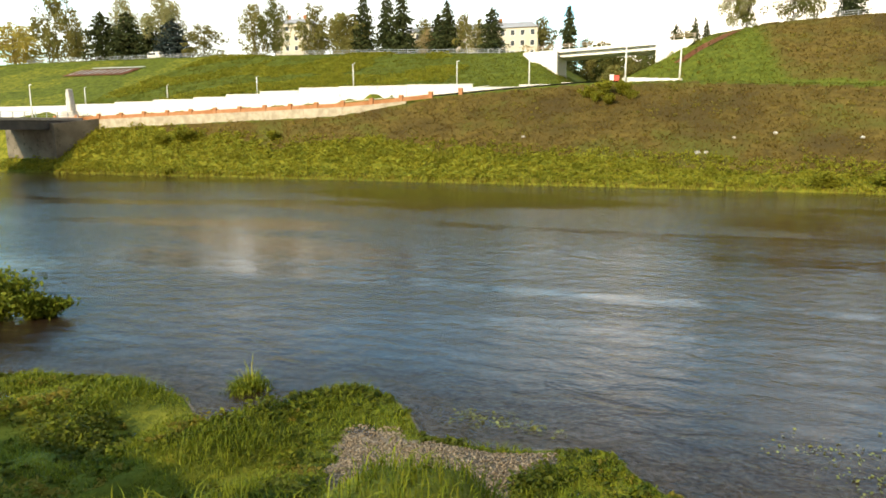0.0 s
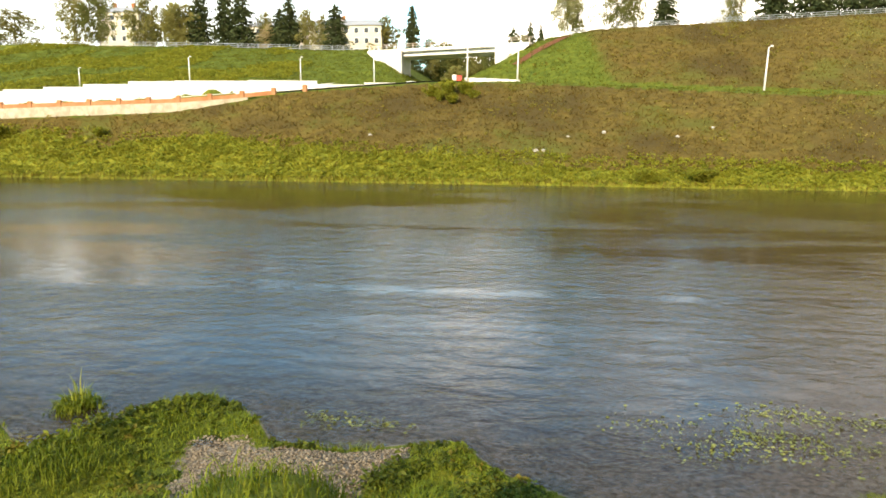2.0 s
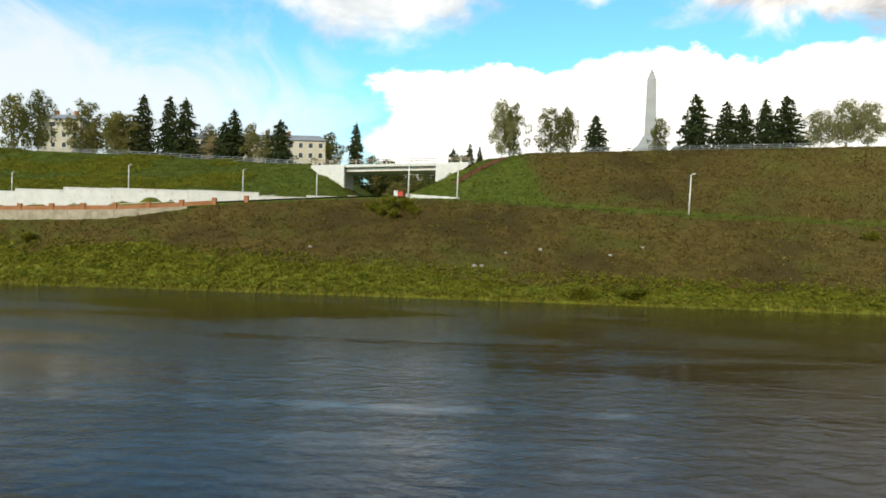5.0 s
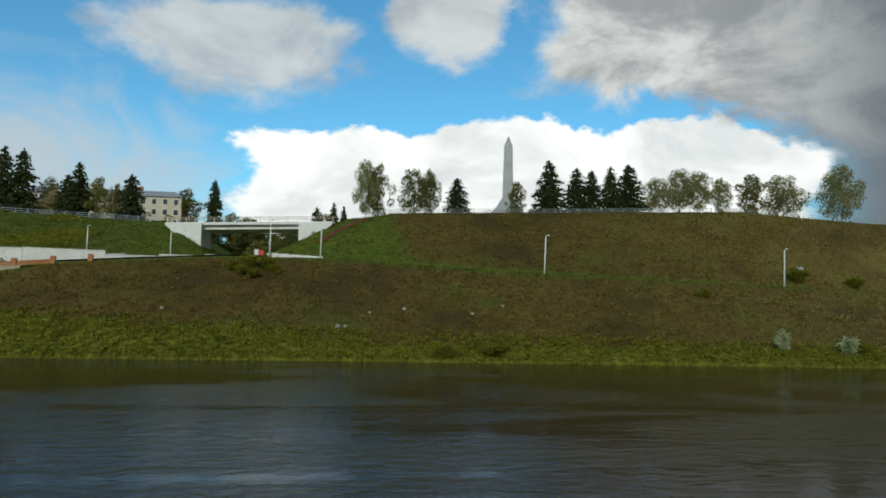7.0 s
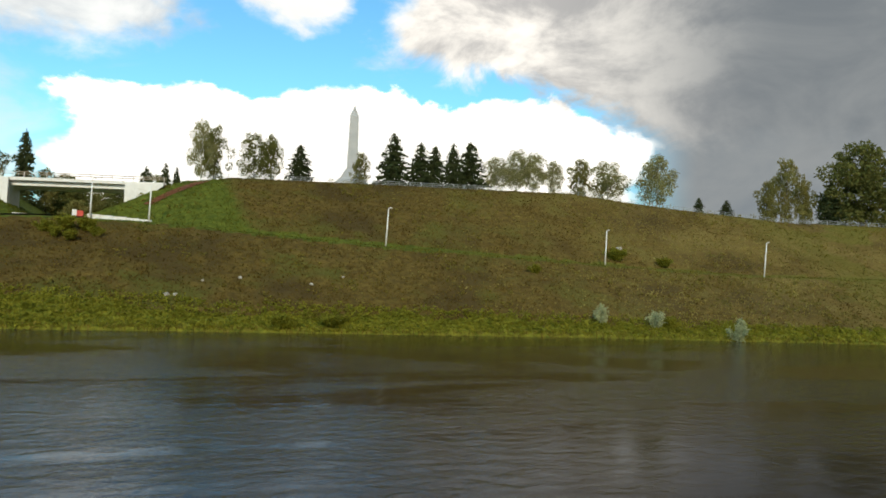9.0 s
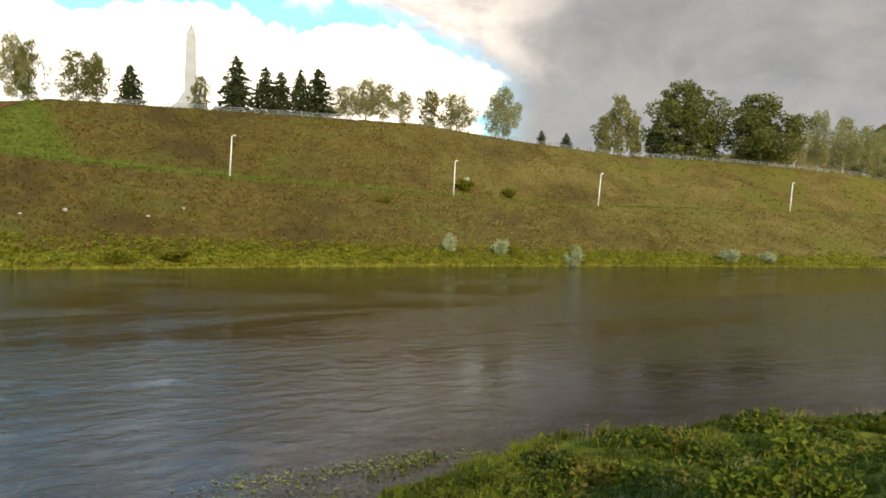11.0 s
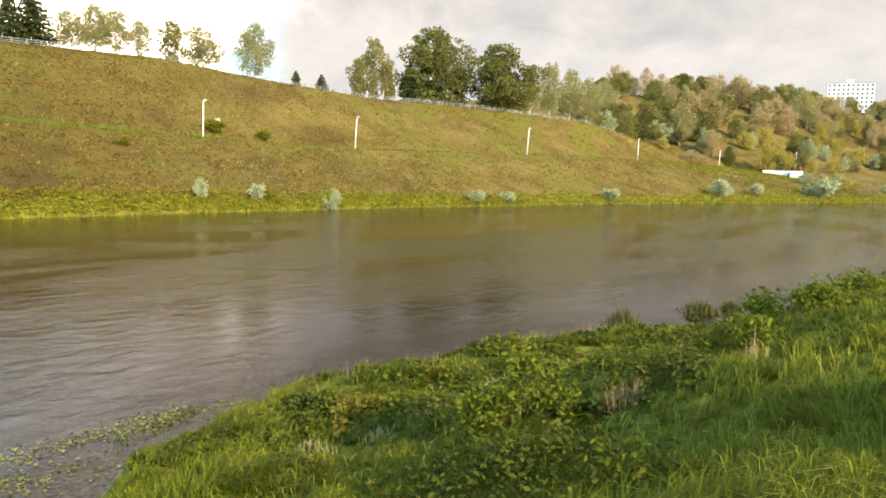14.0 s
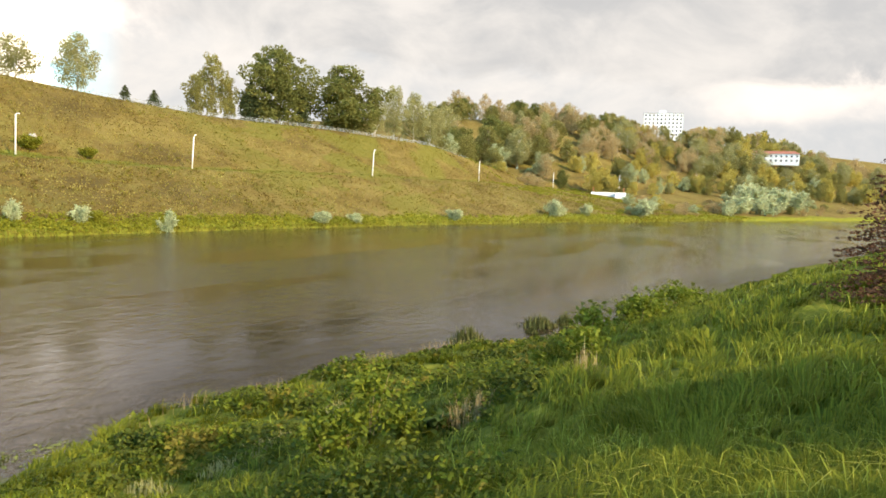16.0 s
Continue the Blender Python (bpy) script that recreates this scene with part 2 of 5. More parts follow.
def ground_material():
    m = bpy.data.materials.new("ground")
    m.use_nodes = True
    n = Nodes(m.node_tree)
    pos = n.add("ShaderNodeTexCoord").outputs["Object"]
    zone = n.add("ShaderNodeAttribute")
    zone.attribute_name = "zone"
    dry, weed, gravel = n.add("ShaderNodeSeparateColor", Color=zone.outputs["Color"]).outputs
    a, b, c = n.noise(pos, 0.09, 5.0, 0.6), n.noise(pos, 0.8, 5.0, 0.65), n.noise(pos, 6.0, 3.0)
    grass = n.mix(n.step(b, 0.3, 0.7), (0.055, 0.075, 0.010), (0.13, 0.155, 0.022))
    grass = n.mix(zone.outputs["Alpha"], grass, n.mix(b, (0.085, 0.078, 0.015), (0.19, 0.170, 0.036)))
    brown = n.mix(n.step(b, 0.28, 0.72), (0.070, 0.048, 0.013), (0.16, 0.112, 0.028))
    brown = n.mix(n.step(a, 0.48, 0.66), brown, n.mix(b, (0.07, 0.072, 0.014), (0.13, 0.12, 0.026)))
    brown = n.mix(n.step(n.noise(pos, 0.05, 5.0, 0.65), 0.50, 0.64), brown, n.mix(b, (0.05, 0.034, 0.012), (0.10, 0.07, 0.022)))
    green = n.mix(n.step(b, 0.3, 0.7), (0.09, 0.108, 0.012), (0.25, 0.235, 0.03))
    brown = n.mix(n.math("MULTIPLY", zone.outputs["Alpha"], n.step(a, 0.3, 0.7)), brown, n.mix(b, (0.13, 0.09, 0.026), (0.27, 0.20, 0.065)))
    stone = n.mix(n.step(c, 0.35, 0.65), (0.11, 0.085, 0.06), (0.27, 0.225, 0.17))
    rag = n.math("MULTIPLY", n.math("SUBTRACT", b, 0.5), 0.5)
    col = n.mix(n.step(n.math("ADD", dry, rag), 0.3, 0.7), grass, brown)
    col = n.mix(n.step(n.math("ADD", weed, rag), 0.35, 0.65), col, green)
    col = n.mix(n.step(n.math("ADD", gravel, rag), 0.4, 0.6), col, stone)
    h = n.math("ADD", n.math("MULTIPLY", b, 1.0), n.math("MULTIPLY", c, 0.25))
    bp = n.add("ShaderNodeBump", Strength=0.6, Distance=0.4, Height=h)
    sh = n.add("ShaderNodeBsdfPrincipled", Base_Color=col, Roughness=0.95, Specular_IOR_Level=0.1, Normal=bp.outputs[0])
    n.tree.links.new(sh.outputs[0], n.add("ShaderNodeOutputMaterial").inputs[0])
    return m


def water_material():
    m = bpy.data.materials.new("river_water")
    m.use_nodes = True
    n = Nodes(m.node_tree)
    pos = n.add("ShaderNodeTexCoord").outputs["Object"]
    def wave(sx_, sy_, scale, detail, warp):
        v = n.add("ShaderNodeMapping", Vector=pos, Scale=(sx_, sy_, 1.0), Rotation=(0, 0, radians(-6))).outputs[0]
        return n.noise(v, scale, detail, 0.55, warp)
    swell = wave(0.5, 1.0, 0.20, 3.0, 0.8)
    chop = wave(0.6, 1.0, 1.1, 6.0, 0.5)
    fine = wave(0.9, 1.0, 6.0, 4.0, 0.3)
    calm = n.step(wave(0.3, 1.0, 0.07, 3.0, 1.0), 0.38, 0.62)
    h = n.math("ADD", n.math("MULTIPLY", swell, 0.03), n.math("ADD", n.math("MULTIPLY", n.math("SUBTRACT", chop, 0.5), n.math("ADD", 0.18, n.math("MULTIPLY", calm, 0.75))), n.math("MULTIPLY", n.math("SUBTRACT", fine, 0.5), n.math("ADD", 0.03, n.math("MULTIPLY", calm, 0.10)))))
    bp = n.add("ShaderNodeBump", Strength=0.45, Distance=0.40, Height=h)
    zone = n.add("ShaderNodeAttribute")
    zone.attribute_name = "deep"
    col = n.mix(n.noise(pos, 0.03, 3.0), (0.019, 0.0125, 0.008), (0.033, 0.0205, 0.012))
    sh = n.add("ShaderNodeBsdfPrincipled", Base_Color=col, Roughness=0.07, IOR=1.333, Alpha=zone.outputs["Fac"], Normal=bp.outputs[0])
    n.tree.links.new(sh.outputs[0], n.add("ShaderNodeOutputMaterial").inputs[0])
    return m


M["ground"], M["water"] = ground_material(), water_material()


# ---- mesh helpers ----
def mesh_np(name, verts, tris, mat):
    """A mesh from arrays of vertices and triangles."""
    verts, tris = np.asarray(verts, np.float32), np.asarray(tris, np.int32)
    me = bpy.data.meshes.new(name)
    me.vertices.add(len(verts))
    me.vertices.foreach_set("co", verts.ravel())
    me.loops.add(tris.size)
    me.loops.foreach_set("vertex_index", tris.ravel())
    me.polygons.add(len(tris))
    me.polygons.foreach_set("loop_start", np.arange(0, tris.size, 3, dtype=np.int32))
    me.update(calc_edges=True)
    me.materials.append(mat)
    return me


def mesh_bm(name, bm, mat, smooth=False):
    me = bpy.data.meshes.new(name)
    bmesh.ops.recalc_face_normals(bm, faces=bm.faces)
    bm.to_mesh(me)
    bm.free()
    me.materials.append(mat)
    if smooth:
        me.shade_smooth()
    return me


def part(name, data, parent=None, m=None, label=""):
    ob = new(name, data)
    if parent is not None:
        ob.parent = parent
    if m is not None:
        ob.matrix_basis = m
    return tagged(ob, label)


def box(bm, x0, x1, y0, y1, z0, z1, bevel=0.0):
    r = bmesh.ops.create_cube(bm, size=1.0)
    bmesh.ops.scale(bm, vec=(x1 - x0, y1 - y0, z1 - z0), verts=r["verts"])
    bmesh.ops.translate(bm, vec=((x0 + x1) / 2, (y0 + y1) / 2, (z0 + z1) / 2), verts=r["verts"])
    if bevel:
        es = list({e for v in r["verts"] for e in v.link_edges})
        bmesh.ops.bevel(bm, geom=es, offset=bevel, segments=1, affect="EDGES")
    return bm


def block(name, mat, x0, x1, y0, y1, z0, z1, bevel=0.0):
    return mesh_bm(name, box(bmesh.new(), x0, x1, y0, y1, z0, z1, bevel), mat)


def tube(bm, pts, radii, sides=6):
    """A tapered tube along points."""
    rings = []
    for i, p in enumerate(pts):
        p = Vector(p)
        d = (Vector(pts[min(i + 1, len(pts) - 1)]) - Vector(pts[max(i - 1, 0)])).normalized()
        u = d.orthogonal().normalized()
        v = d.cross(u)
        rings.append([bm.verts.new(p + (u * math.cos(2 * math.pi * k / sides) + v * math.sin(2 * math.pi * k / sides)) * radii[i]) for k in range(sides)])
    for a, b in zip(rings, rings[1:]):
        for k in range(sides):
            bm.faces.new((a[k], a[(k + 1) % sides], b[(k + 1) % sides], b[k]))
    bm.faces.new(rings[0][::-1])
    bm.faces.new(rings[-1])
    return bm


# ---- the land ----
def smooth(x, lo, hi):
    t = np.clip((x - lo) / (hi - lo), 0, 1)
    return t * t * (3 - 2 * t)


FAR_SHORE = ([-3000, -140, -70, 0, 60, 110, 165, 214, 300, 379, 480, 700, 3000], [140, 102, 101, 98.5, 95.5, 88, 75.5, 61, 28, -4, -60, -190, -1500])
NEAR_SHORE = ([-3000, -60, -30, -24, -20.9, -18.2, -15.6, -13.6, -12.4, -11.8, -10.5, -8.5, -7.4, -5.1, -3.6, -2.2, -1.2, 1, 5, 8, 10, 12, 15, 17.8, 20.6, 24, 28, 32, 36, 41, 50, 72, 100, 200, 300, 480, 700, 3000],
              [30, 13, 14.5, 16.4, 17.0, 17.6, 17, 15.4, 16.6, 18.4, 19.8, 18.6, 17, 16.8, 17.4, 17.7, 16.2, 15, 14.8, 16.4, 18.4, 18.6, 19.2, 20.2, 19.5, 18.4, 17.7, 16.0, 12.8, 9.8, 7.4, 3.6, -1.5, -35, -80, -185, -330, -1700])
CREST = ([-3000, -260, -150, -90, -52, -30, 0, 9, 50, 95, 123, 155, 197, 245, 278, 320, 420, 3000],
         [200, 172, 175, 176, 172, 168, 165, 165, 165, 165, 158, 150, 138, 125, 118, 108, 75, -1350],
         [30, 30, 29.4, 27.9, 26.1, 26, 27.6, 29, 30.5, 32.2, 29.5, 27.4, 27.4, 25.8, 20.6, 14.5, 22, 26])
LEDGE = ([-3000, -150, -130, -67, -40, -24, -7, 35, 83, 119, 172, 240, 330, 372, 3000],
         [140, 113, 115, 123, 131, 137, 139, 127, 126, 120, 105, 102, 96, 76, -1450],
         [10.5, 10.2, 10.6, 12.7, 15.1, 16.4, 16.4, 13.8, 12.3, 11.5, 12.2, 12.4, 11, 12.5, 14])


def far_shore(x):
    return np.interp(x, *FAR_SHORE)


def near_shore(x):
    return np.interp(x, *NEAR_SHORE)


def ledge(x):
    return np.interp(x, LEDGE[0], LEDGE[1]), np.interp(x, LEDGE[0], LEDGE[2])


def crest(x):
    return np.interp(x, CREST[0], CREST[1]), np.interp(x, CREST[0], CREST[2])


def wall_height(x):
    """Height of the white wall over the road."""
    return float(np.interp(x, [-175, -140, -105, -90, -75, -46, -44, -22, -15], [3.4, 3.4, 3.5, 3.9, 4.3, 2.4, 1.3, 0.6, 0.3]))


def far_profile(x):
    ys = float(far_shore(x))
    yl, zl = (float(v) for v in ledge(x))
    yc, zc = (float(v) for v in crest(x))
    road = 1 - float(smooth(x, -14, 2))                 # the shelf of the road lies left of the underpass
    drop = float(np.interp(x, [-160, -70, -50], [2.0, 1.8, 0.0]))
    wide = 3 + 7 * road
    top = zl + 0.15 + road * (max(wall_height(x) - 0.5, 0.0) if x < -15 else 0.0)
    rise = float(np.interp(x, [220, 290, 400], [0.5, 10, 32]))
    s = [ys, ys + 1.2, ys + 4, yl - 0.6, yl + (1.6 if drop > 0.1 else 0.0), yl + wide, yl + wide + 0.7, yc - 3, yc, yc + 6, yc + 90, yc + 600, yc + 3000]
    z = [0, 0.7, 1.5, zl - 0.25 - drop, zl - 0.25 - drop if drop > 0.1 else zl, zl, top, zc - 1.0, zc, zc + 0.15, zc + rise, zc + rise + 3, zc + rise + 5]
    for i in range(1, len(s)):
        s[i] = max(s[i], s[i - 1] + 0.05)
    return s, z


def near_height(x, o):
    """Height of the near bank at o metres inland of the water."""
    ledge_out = np.interp(x, [6, 10, 14, 18, 24, 32, 40], [0, 2.4, 2.4, 3.2, 2.6, 2.2, 0])   # low shelf at the foot of the bank
    ledge_out = np.where(np.asarray(x) < -3, np.clip(near_shore(x) - 14.6, 0, 6), ledge_out)
    o = o - 0.85 * ledge_out * smooth(o, 0.5, 7)
    steep = np.interp(o, [0, 1, 3, 5, 10, 15, 18, 22, 60, 4000], [0, 0.35, 0.8, 1.3, 3.2, 5.2, 6.3, 6.75, 7.3, 12])
    flat = np.interp(o, [0, 1, 3, 5, 8, 12, 16, 20, 60, 4000], [0, 0.2, 0.4, 0.6, 2.0, 5.0, 6.7, 6.9, 7.3, 12])
    k = smooth(x, 4, 10)
    lumps = (0.40 - 0.16 * smooth(x, -2, 4)) * np.sin(x * 1.0 + 0.9 * np.sin(o * 0.7)) * np.sin(o * 1.0 + 0.9 * np.sin(x * 0.6)) + 0.22 * np.sin(x * 0.73 + 2.0) * np.sin(o * 0.9 + x * 0.31)
    return flat * (1 - k) + steep * k + lumps * smooth(o, 0.4, 2.5) * (1 - 0.3 * smooth(x, 3, 8))


def land(x, y):
    """Height of the ground at x, y."""
    yn, yf = float(near_shore(x)), float(far_shore(x))
    if y <= yn:
        return float(near_height(x, yn - y))
    if y < yf:
        return -2.2 * math.sin(math.pi * (y - yn) / (yf - yn)) ** 0.5 * min(1.0, (y - yn) / 12 + 0.1)
    z = float(np.interp(y, *far_profile(x)))
    if -70 < x < 30:
        cut = 16.5 + 0.62 * max(0.0, -29 - x) + 0.58 * max(0.0, x + 20.5)
        k = float(smooth(y, 137, 143))
        z = min(z, z * (1 - k) + cut * k) if z > cut else z
    return z


def zone_of(x, y):
    """Shares of dry slope, bright weeds and gravel."""
    yn, yf = float(near_shore(x)), float(far_shore(x))
    dry = weed = gravel = 0.0
    n1 = noise.noise((x * 0.06, y * 0.06, 0.0))
    n2 = noise.noise((x * 0.25, y * 0.25, 5.0))
    if y >= yf - 0.01:
        s = y - yf
        yl = float(ledge(x)[0])
        yc = float(crest(x)[0])
        band = float(np.interp(x, [-150, -100, -60, -20, 20, 100, 250], [17, 13, 11.5, 8.5, 5.5, 4.5, 6])) + 3.0 * n1 + 2.5 * n2 + 2.0 * noise.noise((x * 0.6, y * 0.15, 3.0))
        if s < band:
            weed = 1.0
        elif y < yl - 0.9:
            dry = 1.0
            if x > 70:
                dry = 1 - 0.3 * float(smooth(x, 75, 100)) * (1 - float(smooth(x, 165, 190))) * float(smooth(n1 + 0.35 * n2, -0.4, 0.1))
        elif y < yl + float(np.interp(x, [60, 110], [5.2, 3.8])) + 1.2 * n2:
            dry = 0.0
        elif y < yc + 3:
            dry = float(smooth(x + 0.16 * (y - 140), 5, 16)) * (0.95 - 0.35 * float(smooth(x, 120, 170)) * (n1 > 0))
            weed = 0.5 * (1 - float(smooth(x, -60, -40))) * (n1 > 0.0)
        dry *= 1 - 0.4 * float(smooth(x, 95, 150)) * float(smooth(n1 + 0.6 * n2, -0.35, 0.15))
        if x > 250:
            dry, weed = max(dry, 0.75) if s > 6 else dry, max(weed, 0.45 * (n1 + n2 > 0.25))
    elif y <= yn:
        o = yn - y
        if -9.6 < x < -2.6 and 0.5 < o < 6.5:
            gravel = 1.0 if ((x + 6.0) / 3.2) ** 2 + ((o - 2.6) / 2.9) ** 2 + 1.0 * n2 + 0.5 * noise.noise((x * 0.9, y * 0.9, 9.0)) < 0.85 else 0.0
        if o < 0.25:
            gravel = max(gravel, 0.8)
        weed = 0.5 * (n2 > -0.1)
    else:
        gravel = 1.0
    return dry, weed, gravel


def build_ground():
    xs = np.concatenate([[-3000, -1500, -800, -500, -400], np.arange(-320, -150, 6), np.arange(-150, -30, 1.5), np.arange(-30, 45, 0.75), np.arange(45, 300, 1.5), np.arange(300, 620, 5), [640, 700, 800, 1000, 1400, 2000, 3000]])
    near = np.concatenate([[3000, 1200, 500, 220, 120, 80, 60, 50, 42, 36, 32], np.arange(30, 0, -0.6), [0.3]])
    mid = np.linspace(0.0, 1.0, 14)[:-1]
    far = np.concatenate([[0, 0.5, 1.2, 2.2], np.arange(3.2, 100, 1.1), np.arange(100, 190, 4), [200, 230, 280, 360, 500, 800, 1400, 3000]])
    rows = len(near) + len(mid) + len(far)
    verts, zones = [], []
    for x in xs:
        yn, yf = float(near_shore(x)), float(far_shore(x))
        for y in (*(yn - near), *(yn + mid * (yf - yn)), *(yf + far)):
            z = land(x, y)
            on_road = x < -12 and -1.0 < y - float(ledge(x)[0]) < 11.0
            if z > 0.4 and y > yf and not on_road:
                z += 0.30 * noise.fractal((x * 0.35, y * 0.35, 2.0), 1.0, 2.0, 3) * min(1.0, z / 3)
            verts.append((x, y, z))
            zones.append((*zone_of(x, y), float(smooth(x, 30, 150))))
    i = np.arange((len(xs) - 1) * rows).reshape(-1, rows)[:, :-1].ravel()
    tris = np.concatenate([np.stack([i, i + rows, i + rows + 1], 1), np.stack([i, i + rows + 1, i + 1], 1)])
    me = mesh_np("ground", verts, tris, M["ground"])
    col = me.color_attributes.new("zone", "FLOAT_COLOR", "POINT")
    col.data.foreach_set("color", np.asarray(zones, np.float32).ravel())
    me.shade_smooth()
    return tagged(new("ground", me), "river banks of green and dry brown grass with gravel at the water", "ground", kind="structure")


def build_water():
    xs = np.concatenate([[-3000, -800, -300], np.arange(-150, 120, 3), np.arange(120, 700, 12), [800, 1200, 3000]])
    fr = np.concatenate([[-0.03, 0.0, 0.012, 0.025, 0.04, 0.06, 0.085, 0.12], np.linspace(0.2, 0.97, 14), [1.0, 1.03]])
    verts, deep = [], []
    for x in xs:
        yn, yf = float(near_shore(x)), float(far_shore(x))
        for f in fr:
            verts.append((x, yn + f * (yf - yn), 0.0))
            deep.append(float(np.interp(f * (yf - yn), [-1, 0, 2, 5, 9], [0.45, 0.5, 0.72, 0.93, 1.0])))
    rows = len(fr)
    i = np.arange((len(xs) - 1) * rows).reshape(-1, rows)[:, :-1].ravel()
    tris = np.concatenate([np.stack([i, i + rows, i + rows + 1], 1), np.stack([i, i + rows + 1, i + 1], 1)])
    me = mesh_np("water", verts, tris, M["water"])
    at = me.attributes.new("deep", "FLOAT", "POINT")
    at.data.foreach_set("value", np.asarray(deep, np.float32))
    return tagged(new("water", me), "wide brown river with rippled reflecting surface", "river", kind="structure")


build_ground()
build_water()


# ---- plants ----
def leaves(rng, centres, size, flat=0.0, up=0.0):
    """Small leaf clumps, each a bent pair of triangles, round the given centres."""
    n = len(centres)
    a = rng.normal(size=(n, 3))
    a[:, 2] *= 1 - flat
    a /= np.linalg.norm(a, axis=1)[:, None]
    b = rng.normal(size=(n, 3))
    b[:, 2] += up
    b -= (b * a).sum(1)[:, None] * a
    b /= np.linalg.norm(b, axis=1)[:, None]
    c = np.cross(a, b)
    s = (size * rng.uniform(0.55, 1.3, n))[:, None]
    v = np.stack([centres - a * s, centres + b * s * 0.55 + c * s * 0.2, centres + a * s, centres - b * s * 0.55 + c * s * 0.15], 1).reshape(-1, 3)
    k = np.arange(n)[:, None] * 4
    return v, np.concatenate([k + [[0, 1, 2]], k + [[0, 2, 3]]])


def spruce(height, width, seed, needles="spruce_needles", bare=0.06, gaps=0.0, fine=1.0):
    """A spruce: tapered trunk and a crown of drooping whorls of branches."""
    rng = np.random.default_rng(seed)
    tree = new("spruce_tree")
    part("trunk", mesh_bm("trunk", tube(bmesh.new(), [(0, 0, -0.3), (0, 0, height * 0.5), (0.05, 0, height * 0.98)], [height * 0.018, height * 0.011, 0.02]), M["bark"]), tree)
    pts = []
    levels = max(14, int(height * 2.6)) * (2 if fine > 1 else 1)
    for i in range(levels):
        z = height * (bare + (1 - bare) * (i / levels) ** 0.92)
        r = width / 2 * (1 - (z / height - bare) / (1 - bare)) ** 0.58 * rng.uniform(0.62, 1.18) + 0.10
        arms = int((7 + r * 2.4) * (1.5 if fine > 1 else 1))
        for k in range(arms):
            if rng.random() < gaps:
                continue
            ang = 2 * math.pi * (k + rng.random()) / arms
            reach = r * rng.uniform(0.7, 1.12)
            m = max(3, int(reach * 4 * fine))
            t = np.linspace(0.22, 1, m) + rng.normal(0, 0.03, m)
            droop = -0.32 * reach * t ** 1.6 + 0.12 * reach * t ** 4
            side = rng.normal(0, 0.10 if fine == 1 else 0.16, m) * reach * t
            pts.append(np.stack([np.cos(ang) * reach * t - np.sin(ang) * side, np.sin(ang) * reach * t + np.cos(ang) * side, z + droop + rng.uniform(-0.9, 0.9) * height / levels], 1))
    pts.append(np.stack([np.zeros(8), np.zeros(8), np.linspace(height * 0.9, height * 1.01, 8)], 1))
    v, f = leaves(rng, np.concatenate(pts), (height * 0.026 + 0.09) / fine ** 0.75, 0.65)
    part("crown", mesh_np("crown", v, f, M[needles]), tree)
    return tree


def broadleaf(name, height, width, seed, leaf, bark="bark", stem=0.22, lobes=15, dense=150, size=0.4, slim=1.0, lobe=1.0):
    """A broad-leaved tree: trunk, limbs and an uneven crown of many lobes of leaf clumps."""
    rng = np.random.default_rng(seed)
    tree = new(name)
    lean = rng.normal(0, 0.02, 2) * height
    trunk = tube(bmesh.new(), [(0, 0, -0.3), (lean[0] * 0.4, lean[1] * 0.4, height * 0.35), (lean[0], lean[1], height * 0.82)], [height * 0.020, height * 0.014, height * 0.004], 7)
    part("trunk", mesh_bm("trunk", trunk, M[bark], True), tree)
    cents = []
    for i in range(lobes):
        z = height * (stem + (0.95 - stem) * (i + rng.random()) / lobes)
        q = (z / height - stem) / (1 - stem)
        r = width / 2 * (math.sin(math.pi * min(1.0, 0.13 + 0.83 * q ** slim))) ** 0.7
        ang = i * 2.4 + rng.normal(0, 0.6)
        off = r * rng.uniform(0.15, 0.95)
        rad = lobe * width * rng.uniform(0.09, 0.22) * (0.6 + 0.5 * math.sin(math.pi * min(1.0, q + 0.1)))
        c = np.array([math.cos(ang) * off, math.sin(ang) * off, z])
        if i % max(4, lobes // 5) == 0:
            b = max(height * stem * 0.8, z - off * 0.9 - 0.6)
            limb = tube(bmesh.new(), [(lean[0] * b / height, lean[1] * b / height, b), tuple(c * [0.55, 0.55, 1] - [0, 0, off * 0.3]), tuple(c)], [height * 0.008, height * 0.005, height * 0.002], 5)
            part("limb", mesh_bm("limb", limb, M[bark]), tree)
        k = max(20, int(dense * (rad / (lobe * width * 0.155)) ** 2))
        d = rng.normal(size=(k, 3))
        d /= np.linalg.norm(d, axis=1)[:, None]
        cents.append(c + d * (rad * rng.uniform(0.3, 1.2, k) ** 0.6)[:, None] * [1.1, 1.1, 0.75])
    v, f = leaves(rng, np.concatenate(cents), size, 0.25)
    part("crown", mesh_np("crown", v, f, M[leaf]), tree)
    return tree


